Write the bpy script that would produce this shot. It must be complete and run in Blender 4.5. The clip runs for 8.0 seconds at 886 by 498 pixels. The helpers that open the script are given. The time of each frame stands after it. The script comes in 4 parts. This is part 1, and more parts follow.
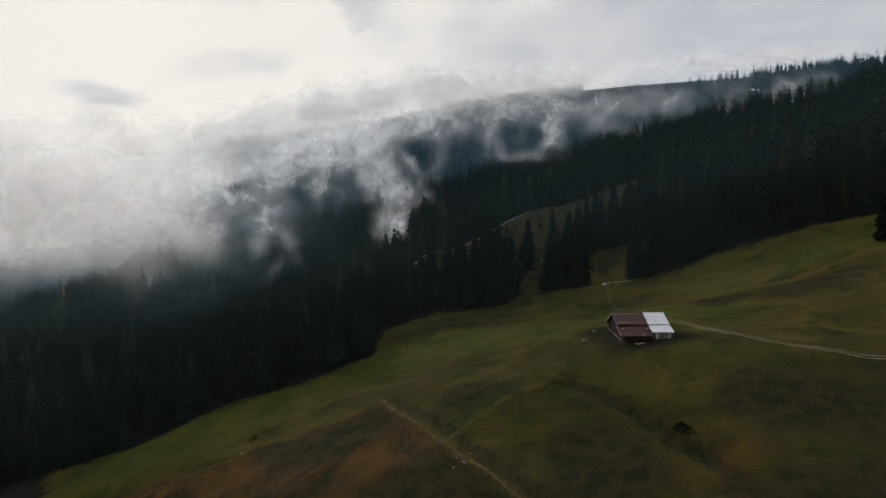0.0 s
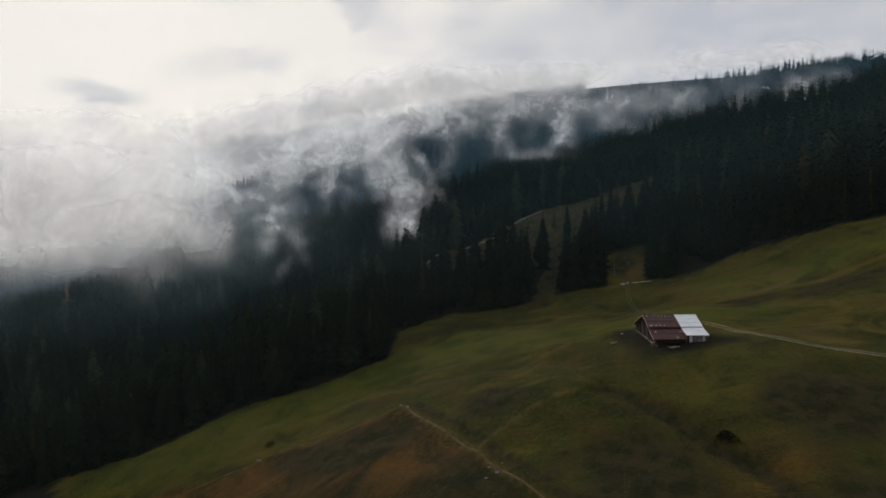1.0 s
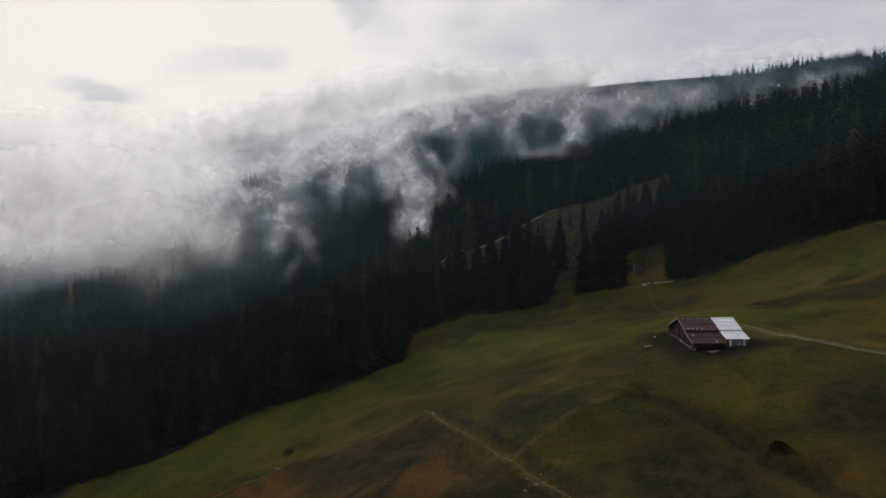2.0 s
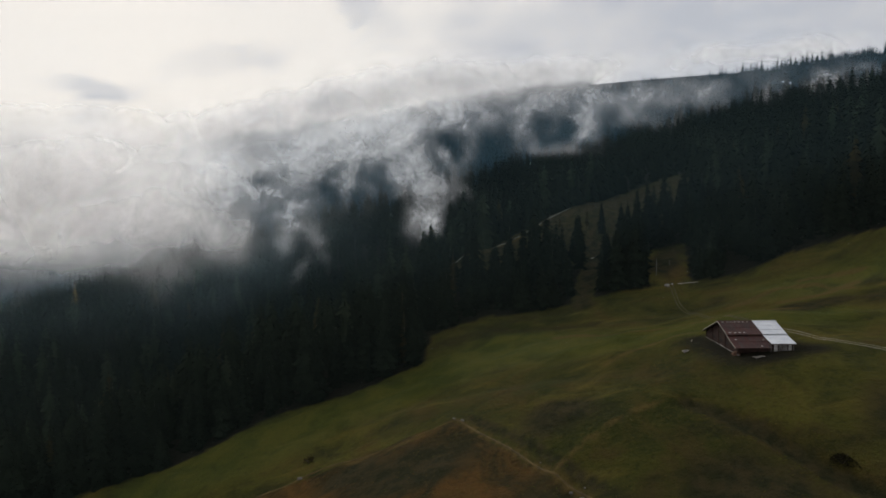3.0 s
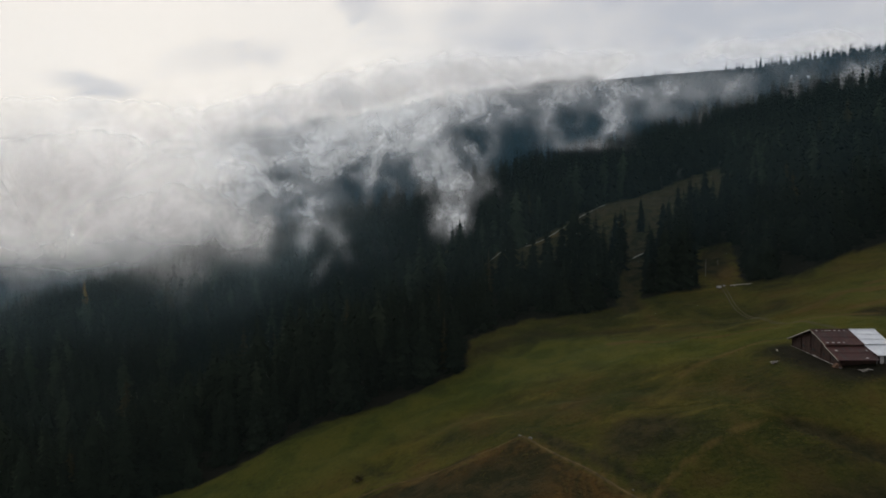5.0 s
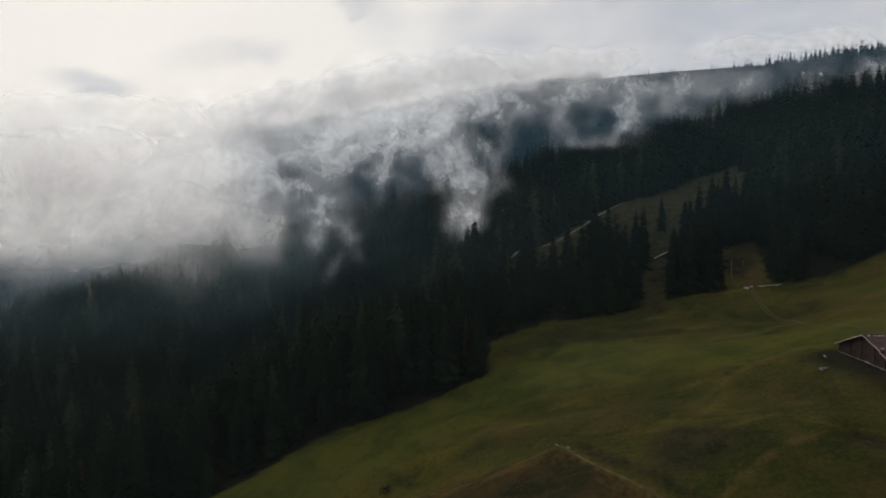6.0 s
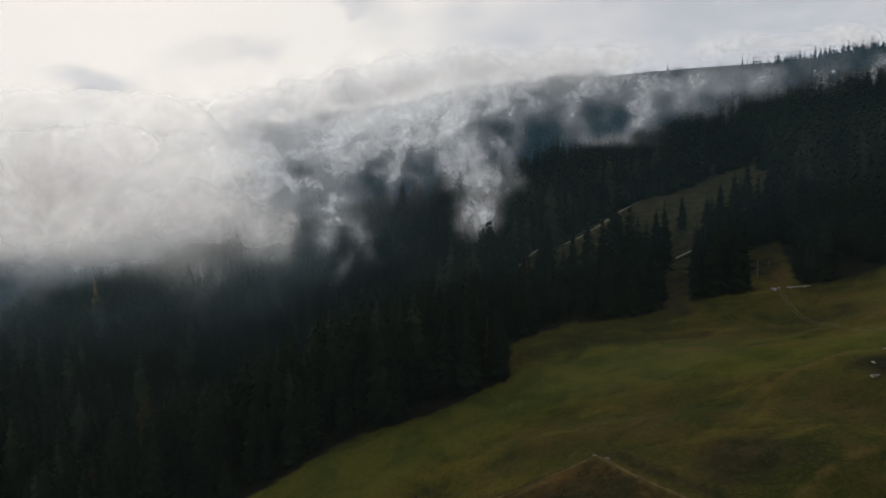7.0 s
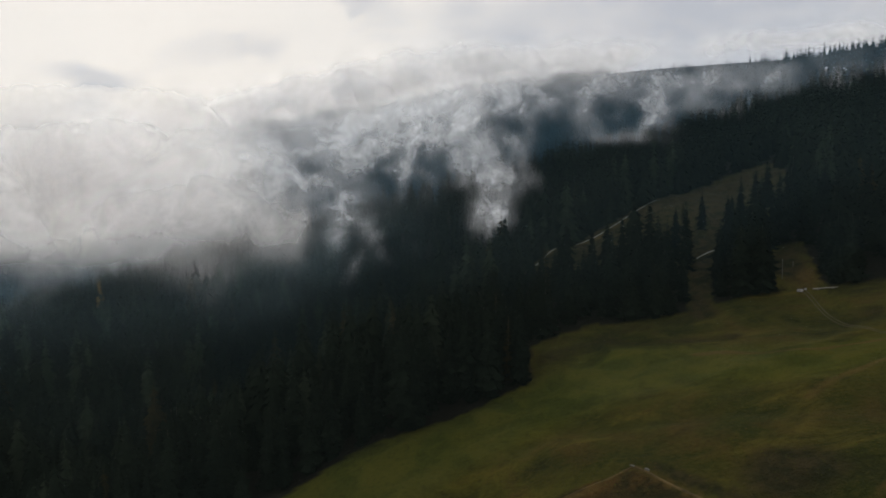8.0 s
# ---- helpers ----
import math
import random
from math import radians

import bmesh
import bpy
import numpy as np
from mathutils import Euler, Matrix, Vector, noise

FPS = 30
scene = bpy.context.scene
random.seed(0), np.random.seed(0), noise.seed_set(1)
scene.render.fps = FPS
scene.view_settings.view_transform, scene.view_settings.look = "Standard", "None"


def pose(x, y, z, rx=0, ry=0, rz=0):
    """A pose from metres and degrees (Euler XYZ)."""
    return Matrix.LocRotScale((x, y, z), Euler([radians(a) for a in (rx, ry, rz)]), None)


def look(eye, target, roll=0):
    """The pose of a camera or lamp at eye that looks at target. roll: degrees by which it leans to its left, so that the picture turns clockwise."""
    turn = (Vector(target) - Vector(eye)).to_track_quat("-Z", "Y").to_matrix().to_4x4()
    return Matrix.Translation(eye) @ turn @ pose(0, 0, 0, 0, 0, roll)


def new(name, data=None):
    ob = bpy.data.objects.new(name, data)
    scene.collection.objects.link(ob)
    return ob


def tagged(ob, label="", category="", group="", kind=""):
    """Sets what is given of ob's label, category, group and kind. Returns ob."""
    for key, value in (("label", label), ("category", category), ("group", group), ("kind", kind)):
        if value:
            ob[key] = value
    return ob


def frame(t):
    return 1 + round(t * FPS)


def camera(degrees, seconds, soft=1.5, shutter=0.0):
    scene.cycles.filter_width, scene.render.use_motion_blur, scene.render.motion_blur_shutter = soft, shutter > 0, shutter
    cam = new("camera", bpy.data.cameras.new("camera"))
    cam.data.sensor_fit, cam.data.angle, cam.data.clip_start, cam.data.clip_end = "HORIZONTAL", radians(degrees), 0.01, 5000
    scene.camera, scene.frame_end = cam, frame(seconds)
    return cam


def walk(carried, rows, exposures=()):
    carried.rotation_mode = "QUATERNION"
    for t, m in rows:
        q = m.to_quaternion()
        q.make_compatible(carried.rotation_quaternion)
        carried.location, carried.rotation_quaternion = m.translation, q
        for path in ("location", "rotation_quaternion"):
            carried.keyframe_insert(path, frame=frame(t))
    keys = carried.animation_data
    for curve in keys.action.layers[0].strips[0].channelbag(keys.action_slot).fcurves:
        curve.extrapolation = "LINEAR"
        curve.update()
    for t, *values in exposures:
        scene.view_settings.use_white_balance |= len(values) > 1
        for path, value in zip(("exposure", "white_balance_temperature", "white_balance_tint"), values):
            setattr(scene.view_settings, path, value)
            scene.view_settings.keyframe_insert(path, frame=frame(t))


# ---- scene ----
cam = camera(73.7, 8.0, soft=1.6)
METRES, EYE, TILT, LEAN, TURN = 70.0, 80.0, -3.0, 1.0, 0.0
ROWS = [
    (0.0, 0.0, 0.0, 0.0, 0.0, 0.0, 0.0),
    (0.5, -0.0432, 0.0370, 0.0017, -0.038, -0.055, 0.013),
    (1.0, -0.0882, 0.0756, 0.0037, -0.076, -0.113, 0.022),
    (1.5, -0.1349, 0.1158, 0.0058, -0.111, -0.175, 0.027),
    (3.0, -0.2817, 0.2423, 0.0132, -0.211, -0.378, 0.015),
    (3.5, -0.3319, 0.2857, 0.0159, -0.241, -0.452, 0.002),
    (4.0, -0.3823, 0.3292, 0.0187, -0.270, -0.530, -0.015),
    (4.5, -0.4325, 0.3727, 0.0216, -0.298, -0.611, -0.037),
    (6.0, -0.5794, 0.5002, 0.0307, -0.374, -0.872, -0.128),
    (6.5, -0.6261, 0.5409, 0.0339, -0.396, -0.966, -0.167),
    (7.0, -0.6712, 0.5802, 0.0370, -0.418, -1.063, -0.210),
    (7.5, -0.7144, 0.6179, 0.0401, -0.438, -1.163, -0.258),
    (8.0, -0.7554, 0.6538, 0.0431, -0.456, -1.266, -0.311),
]
walk(cam, [(t, pose(0, 0, EYE, TILT, LEAN, TURN) @ pose(METRES * x, METRES * y, METRES * z, 90 + pitch, roll, yaw)) for t, x, y, z, yaw, pitch, roll in ROWS])


# ---- node helpers ----
class Nodes:
    """Short hand for building a node tree."""

    def __init__(self, owner):
        owner.use_nodes = True
        self.tree = owner.node_tree
        self.tree.nodes.clear()

    def add(self, kind):
        return self.tree.nodes.new(kind)

    def put(self, socket, value):
        if hasattr(value, "is_output"):
            self.tree.links.new(value, socket)
        elif isinstance(value, tuple) and len(value) == 3 and socket.type == "RGBA":
            socket.default_value = (*value, 1)
        else:
            socket.default_value = value

    def math(self, op, a, b=None, c=None, clamp=False):
        n = self.add("ShaderNodeMath")
        n.operation, n.use_clamp = op, clamp
        for s, v in zip(n.inputs, (a, b, c)):
            if v is not None:
                self.put(s, v)
        return n.outputs[0]

    def vmath(self, op, a, b=None):
        n = self.add("ShaderNodeVectorMath")
        n.operation = op
        self.put(n.inputs[0], a)
        if b is not None:
            self.put(n.inputs[1], b)
        return n.outputs["Value"] if op in ("LENGTH", "DOT_PRODUCT") else n.outputs[0]

    def noise(self, vec, scale, detail=4, rough=0.55, distort=0.0):
        n = self.add("ShaderNodeTexNoise")
        self.put(n.inputs["Vector"], vec)
        for k, v in (("Scale", scale), ("Detail", detail), ("Roughness", rough), ("Distortion", distort)):
            n.inputs[k].default_value = v
        return n.outputs[0]

    def add_noise_color(self, vec, scale):
        n = self.add("ShaderNodeTexNoise")
        self.put(n.inputs["Vector"], vec)
        n.inputs["Scale"].default_value, n.inputs["Detail"].default_value = scale, 4
        return n.outputs["Color"]

    def step(self, value, lo, hi, a=0.0, b=1.0):
        n = self.add("ShaderNodeMapRange")
        n.interpolation_type = "SMOOTHSTEP"
        for s, v in zip(n.inputs, (value, lo, hi, a, b)):
            self.put(s, v)
        return n.outputs[0]

    def mix(self, fac, a, b, mode="MIX"):
        n = self.add("ShaderNodeMix")
        n.data_type, n.blend_type = "RGBA", mode
        self.put(n.inputs[0], fac)
        self.put(n.inputs[6], a)
        self.put(n.inputs[7], b)
        return n.outputs[2]

    def world_pos(self):
        return self.add("ShaderNodeNewGeometry").outputs["Position"]

    def local_pos(self):
        return self.add("ShaderNodeTexCoord").outputs["Object"]

    def surface(self, color, rough=0.8, metal=0.0, bump=None, bump_size=0.05, spec=0.3):
        p = self.add("ShaderNodeBsdfPrincipled")
        self.put(p.inputs["Base Color"], color)
        self.put(p.inputs["Roughness"], rough)
        self.put(p.inputs["Metallic"], metal)
        self.put(p.inputs["Specular IOR Level"], spec)
        if bump is not None:
            b = self.add("ShaderNodeBump")
            self.put(b.inputs["Height"], bump)
            b.inputs["Distance"].default_value = bump_size
            self.tree.links.new(b.outputs[0], p.inputs["Normal"])
        o = self.add("ShaderNodeOutputMaterial")
        self.tree.links.new(p.outputs[0], o.inputs[0])
        return p


def material(name):
    m = bpy.data.materials.new(name)
    return m, Nodes(m)


# ---- world and sun: overcast, brightest behind the clouds ahead ----
SUN_AZ, SUN_EL = -28.0, 24.0
sun_dir = (math.sin(radians(SUN_AZ)) * math.cos(radians(SUN_EL)), math.cos(radians(SUN_AZ)) * math.cos(radians(SUN_EL)), math.sin(radians(SUN_EL)))
world = bpy.data.worlds.new("overcast_sky")
scene.world = world
w = Nodes(world)
way = w.add("ShaderNodeTexCoord").outputs["Generated"]
sky = w.add("ShaderNodeTexSky")
sky.sky_type, sky.sun_disc, sky.sun_elevation, sky.sun_rotation = "NISHITA", False, radians(SUN_EL), radians(SUN_AZ)
blue = w.mix(1.0, sky.outputs[0], (0.05, 0.05, 0.05), "MULTIPLY")
axes = w.add("ShaderNodeSeparateXYZ")
w.put(axes.inputs[0], way)
flat = w.vmath("MULTIPLY", way, (1.0, 1.0, 2.0))
billow = w.noise(flat, 3.2, 7, 0.58, 0.5)
fine = w.noise(flat, 9.0, 6, 0.58, 0.6)
# bright where the sun stands behind the cloud, a lavender grey bank to the east and overhead
aside = w.math("ADD", axes.outputs[0], w.math("ADD", w.math("MULTIPLY", w.math("SUBTRACT", billow, 0.5), 0.75), w.math("MULTIPLY", w.math("SUBTRACT", fine, 0.5), 0.28)))
bank = w.step(aside, -0.06, 0.34)
ahead = w.step(axes.outputs[1], -0.25, 0.55)
tone = w.math("MULTIPLY", w.math("SUBTRACT", 1.0, w.math("MULTIPLY", bank, 0.92)), ahead)
tone = w.math("ADD", tone, w.math("MULTIPLY", w.math("SUBTRACT", fine, 0.5), w.math("ADD", 0.25, w.math("MULTIPLY", bank, 0.9))))
# thin grey scraps drifting before the bright part: way across, way up, half sizes
scrap = None
for u, v, a, b, amp in ((-0.09, 0.31, 0.05, 0.04, 0.3), (-0.12, 0.335, 0.03, 0.05, 0.35), (-0.33, 0.335, 0.10, 0.025, 0.2), (-0.34, 0.235, 0.06, 0.022, 0.3), (-0.265, 0.237, 0.03, 0.022, 0.32), (-0.50, 0.14, 0.035, 0.022, 0.5), (-0.47, 0.115, 0.035, 0.014, 0.55), (-0.485, 0.186, 0.035, 0.012, 0.7), (0.05, 0.34, 0.05, 0.05, 0.3)):
    d = w.vmath("LENGTH", w.vmath("MULTIPLY", w.vmath("SUBTRACT", way, (u, 0, v)), (1 / a, 0, 1 / b)))
    d = w.math("ADD", d, w.math("MULTIPLY", w.math("SUBTRACT", fine, 0.5), 4.0))
    g = w.math("MULTIPLY", w.step(d, 1.5, 0.2), amp)
    scrap = g if scrap is None else w.math("ADD", scrap, g)
tone = w.math("SUBTRACT", tone, w.math("MULTIPLY", scrap, ahead), clamp=True)
cloud = w.mix(tone, (0.54, 0.545, 0.585), (0.93, 0.872, 0.81))
whole = w.mix(0.93, blue, cloud)
bg = w.add("ShaderNodeBackground")
w.put(bg.inputs[0], whole)
bg.inputs[1].default_value = 1.0
w.tree.links.new(bg.outputs[0], w.add("ShaderNodeOutputWorld").inputs[0])

sun = new("sun", bpy.data.lights.new("sun", "SUN"))
sun.data.energy, sun.data.angle, sun.data.color = 1.1, radians(16), (1.0, 0.97, 0.93)
sun.matrix_world = look(tuple(300 * c for c in sun_dir), (0, 0, 0))


# ---- materials ----
def grass_material():
    m, n = material("mountain_grass")
    p = n.world_pos()
    broad = n.noise(p, 0.018, 4, 0.55, 0.5)
    mid = n.noise(p, 0.09, 5, 0.6, 0.4)
    tuft = n.noise(p, 1.1, 5, 0.7)
    col = n.mix(n.step(broad, 0.35, 0.65), (0.030, 0.036, 0.005), (0.064, 0.062, 0.008))
    col = n.mix(n.step(mid, 0.42, 0.72), col, (0.068, 0.046, 0.011))
    col = n.mix(n.step(mid, 0.50, 0.28), col, (0.020, 0.024, 0.005))
    # dark and straw bands; they also paint the shading of rolls and hollows
    lie = n.noise(n.vmath("MULTIPLY", p, (0.6, 1.3, 1.0)), 0.05, 5, 0.6, 1.0)
    col = n.mix(n.math("MULTIPLY", n.step(lie, 0.50, 0.30), 0.75), col, (0.018, 0.018, 0.006))
    col = n.mix(n.math("MULTIPLY", n.step(lie, 0.52, 0.70), 0.75), col, (0.105, 0.080, 0.014))
    grow = n.add("ShaderNodeVertexColor")
    grow.layer_name = "growth"
    parts = n.add("ShaderNodeSeparateColor")
    n.put(parts.inputs[0], grow.outputs[0])
    ragged = n.math("SUBTRACT", n.math("MULTIPLY", mid, 1.6), 0.8)
    lush_lit = n.step(n.math("ADD", parts.outputs[0], n.math("MULTIPLY", ragged, 0.5)), 0.25, 0.9)
    heath_shade = n.step(n.math("ADD", parts.outputs[1], n.math("MULTIPLY", ragged, 0.6)), 0.25, 0.8)
    col = n.mix(lush_lit, col, n.mix(n.step(mid, 0.35, 0.65), (0.040, 0.053, 0.006), (0.074, 0.074, 0.009)))
    # boggy brown ground, a wedge whose tip points uphill
    sep = n.add("ShaderNodeSeparateXYZ")
    n.put(sep.inputs[0], p)
    x, y = sep.outputs[0], sep.outputs[1]
    wob = n.math("MULTIPLY", n.math("SUBTRACT", mid, 0.5), 3.0)
    top = n.math("ADD", n.math("SUBTRACT", 151.8, y), wob)
    side = n.math("ADD", n.math("ADD", n.math("MULTIPLY", n.math("ADD", x, 17.4), -0.87), n.math("MULTIPLY", n.math("SUBTRACT", y, 151.6), -0.49)), wob)
    wedge = n.math("MULTIPLY", n.step(top, -0.6, 0.9), n.step(side, -0.6, 0.9))
    zone = n.add("ShaderNodeVertexColor")
    zone.layer_name = "zones"
    zones = n.add("ShaderNodeSeparateColor")
    n.put(zones.inputs[0], zone.outputs[0])
    bog = n.mix(n.step(n.noise(p, 0.07, 6, 0.62, 1.0), 0.38, 0.64), (0.014, 0.012, 0.006), (0.098, 0.046, 0.011))
    col = n.mix(n.math("MULTIPLY", n.math("MAXIMUM", wedge, zones.outputs[1]), 0.85), col, bog)
    col = n.mix(n.math("MULTIPLY", n.step(tuft, 0.45, 0.75), 0.45), col, (0.076, 0.066, 0.015))
    col = n.mix(n.math("MULTIPLY", n.step(tuft, 0.52, 0.30), 0.5), col, (0.018, 0.020, 0.007))
    # heath colour, used as well for painted shade by barn and forest edge
    col = n.mix(heath_shade, col, n.mix(n.step(n.noise(p, 0.3, 5, 0.6), 0.35, 0.65), (0.016, 0.017, 0.006), (0.038, 0.031, 0.012)))
    dry = n.step(n.math("ADD", parts.outputs[2], n.math("MULTIPLY", ragged, 0.9)), 0.2, 0.9)
    col = n.mix(n.math("MULTIPLY", dry, 0.8), col, n.mix(tuft, (0.045, 0.030, 0.009), (0.125, 0.085, 0.024)))
    # forest floor, its colour darkened for the shade under the trees
    shaded_litter = n.mix(tuft, (0.006, 0.006, 0.004), (0.016, 0.014, 0.009))
    col = n.mix(zones.outputs[0], col, shaded_litter)
    hgt = n.math("ADD", tuft, n.math("MULTIPLY", mid, 2.0))
    n.surface(col, 0.95, bump=hgt, bump_size=0.7, spec=0.1)
    return m


def foliage(name, dark, light, spread=0.35):
    m, n = material(name)
    p = n.world_pos()
    isl = n.add("ShaderNodeNewGeometry").outputs["Random Per Island"]
    obj = n.add("ShaderNodeObjectInfo").outputs["Random"]
    f = n.math("ADD", n.math("MULTIPLY", isl, 0.15), n.math("MULTIPLY", obj, 0.35))
    f = n.math("ADD", f, n.math("MULTIPLY", n.step(n.noise(p, 0.12, 3), 0.32, 0.68), spread), clamp=True)
    col = n.mix(f, dark, light)
    n.surface(col, 1.0, spec=0.0)
    return m


def plain(name, a, b, scale, rough=0.8, metal=0.0, bump_size=0.02, local=True):
    m, n = material(name)
    p = n.local_pos() if local else n.world_pos()
    g = n.noise(p, scale, 6, 0.6, 0.3)
    fine = n.noise(p, scale * 9, 4, 0.6)
    ob = n.add("ShaderNodeObjectInfo").outputs["Random"]
    f = n.math("ADD", n.math("MULTIPLY", n.step(g, 0.3, 0.7), 0.7), n.math("MULTIPLY", n.math("ADD", fine, ob), 0.15), clamp=True)
    n.surface(n.mix(f, a, b), rough, metal, bump=n.math("ADD", g, fine), bump_size=bump_size)
    return m


MAT_GRASS = grass_material()
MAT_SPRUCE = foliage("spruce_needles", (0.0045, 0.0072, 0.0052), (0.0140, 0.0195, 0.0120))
MAT_PALE = foliage("pale_green_needles", (0.009, 0.014, 0.009), (0.032, 0.040, 0.024))
MAT_LARCH = foliage("autumn_larch_needles", (0.012, 0.013, 0.006), (0.042, 0.032, 0.013))
MAT_GOLD = foliage("golden_larch_needles", (0.10, 0.06, 0.014), (0.22, 0.13, 0.03))
MAT_BARK = plain("bark", (0.045, 0.032, 0.024), (0.12, 0.10, 0.085), 3.0, 0.95)


def roof_material():
    m, n = material("rusty_red_roof_paint")
    p = n.local_pos()
    run = n.noise(n.vmath("MULTIPLY", p, (2.6, 0.22, 0.22)), 1.0, 6, 0.65, 0.2)
    stain = n.noise(p, 0.5, 5, 0.6, 0.4)
    col = n.mix(n.step(run, 0.36, 0.64), (0.016, 0.007, 0.006), (0.066, 0.021, 0.016))
    col = n.mix(n.math("MULTIPLY", n.step(n.noise(n.vmath("MULTIPLY", p, (4.0, 0.4, 0.4)), 1.0, 4, 0.6), 0.58, 0.70), 0.6), col, (0.13, 0.070, 0.045))
    col = n.mix(n.math("MULTIPLY", n.step(stain, 0.52, 0.34), 0.6), col, (0.020, 0.010, 0.009))
    n.surface(col, n.step(run, 0.3, 0.7, 0.45, 0.75), bump=run, bump_size=0.02)
    return m


MAT_RED = roof_material()
MAT_WHITE = plain("pale_sheet_metal", (0.55, 0.58, 0.62), (0.74, 0.76, 0.78), 0.6, 0.4, 0.2)
MAT_WOOD = plain("dark_weathered_wood", (0.014, 0.008, 0.006), (0.042, 0.020, 0.013), 1.2, 0.9)
MAT_GREYWOOD = plain("silvered_wood", (0.15, 0.138, 0.118), (0.36, 0.335, 0.29), 1.5, 0.9)
MAT_STONE = plain("pale_limestone", (0.14, 0.135, 0.12), (0.36, 0.345, 0.32), 1.2, 0.95, bump_size=0.05)
MAT_PLASTER = plain("limewashed_wall", (0.20, 0.19, 0.17), (0.48, 0.46, 0.43), 1.0, 0.9)
MAT_TRACK = plain("gravel_track", (0.17, 0.155, 0.125), (0.40, 0.37, 0.315), 0.9, 0.95, local=False)
MAT_DIRTY = plain("grimy_limewash", (0.04, 0.036, 0.03), (0.20, 0.19, 0.175), 1.1, 0.95)
MAT_CUT = plain("cut_firewood", (0.05, 0.026, 0.016), (0.15, 0.085, 0.05), 2.0, 0.9)
MAT_JUNIPER = foliage("juniper_needles", (0.010, 0.010, 0.006), (0.026, 0.022, 0.011))
MAT_TWIG = foliage("grey_brown_twigs", (0.018, 0.017, 0.008), (0.045, 0.036, 0.017))
MAT_RUT = plain("earthen_rut", (0.040, 0.034, 0.016), (0.095, 0.078, 0.045), 0.7, 0.95, local=False)
MAT_BANK = plain("dry_bent_grass", (0.035, 0.027, 0.010), (0.125, 0.082, 0.027), 0.35, 0.95, bump_size=0.1, local=False)
# near-black colour stands in for the shade inside doors and windows
MAT_DARK = plain("dark_opening_panel", (0.006, 0.006, 0.006), (0.014, 0.012, 0.010), 1.0, 0.9)


# ---- mesh helpers ----
def np_mesh(name, verts, faces, mat, smooth=False):
    """A mesh from arrays of vertices and of faces that all have the same number of corners."""
    verts, faces = np.asarray(verts, np.float32), np.asarray(faces, np.int32)
    k = faces.shape[1]
    me = bpy.data.meshes.new(name)
    me.vertices.add(len(verts))
    me.vertices.foreach_set("co", verts.ravel())
    me.loops.add(faces.size)
    me.loops.foreach_set("vertex_index", faces.ravel())
    me.polygons.add(len(faces))
    me.polygons.foreach_set("loop_start", np.arange(0, faces.size, k, dtype=np.int32))
    me.polygons.foreach_set("use_smooth", np.full(len(faces), smooth))
    me.update(calc_edges=True)
    me.validate()
    me.materials.append(mat)
    return me


def part(name, bm, mat, parent, label=""):
    """Links a bmesh as one mesh object under a thing or a part."""
    me = bpy.data.meshes.new(name)
    bm.to_mesh(me)
    bm.free()
    me.materials.append(mat)
    ob = new(name, me)
    ob.parent = parent
    return tagged(ob, label)


def empty(name, m, label, category, group=""):
    ob = new(name)
    ob.empty_display_size = 0.5
    ob.matrix_world = m
    return tagged(ob, label, category, group)


def box(bm, lo, hi, bevel=0.0):
    """Adds a box between two corners to a bmesh."""
    c = [(a + b) / 2 for a, b in zip(lo, hi)]
    s = [abs(b - a) for a, b in zip(lo, hi)]
    made = bmesh.ops.create_cube(bm, size=1.0, matrix=Matrix.LocRotScale(c, None, s))
    if bevel:
        edges = list({e for v in made["verts"] for e in v.link_edges})
        bmesh.ops.bevel(bm, geom=edges, offset=bevel, segments=1, affect="EDGES")
    return bm


def beam(bm, a, b, wide, high):
    """Adds a squared beam from a to b."""
    a, b = Vector(a), Vector(b)
    m = (b - a).to_track_quat("X", "Z").to_matrix().to_4x4()
    bmesh.ops.create_cube(bm, size=1.0, matrix=Matrix.Translation((a + b) / 2) @ m @ Matrix.Diagonal(((b - a).length, wide, high, 1)))
    return bm


# ---- the lie of the land ----
HILLS = [(8.26, 30, 130, 50), (-11.34, 75, 225, 45), (-0.2, 80, 330, 45), (-6.0, -20, 215, 45), (3.7, -20, 140, 30), (4.13, 45, 150, 28), (110, -1150, 1900, 600), (9, 40, 305, 24), (10, -8, 280, 16)]
RAVINE = [(-20, 352), (-72, 332), (-118, 275), (-165, 228), (-260, 185)]
BARN = (42.9, 150.4)


def line_distance(px, py, line):
    """Distance to a line of plan points."""
    best = np.full(np.shape(px), 1e9)
    for (x1, y1), (x2, y2) in zip(line, line[1:]):
        dx, dy = x2 - x1, y2 - y1
        t = np.clip(((px - x1) * dx + (py - y1) * dy) / (dx * dx + dy * dy), 0, 1)
        best = np.minimum(best, np.hypot(px - x1 - t * dx, py - y1 - t * dy))
    return best


def softplus(v):
    return np.logaddexp(0, v)


def crest_line(y):
    """Where the crest of the mountain runs."""
    return 500 - 0.00013 * (y - 700) ** 2


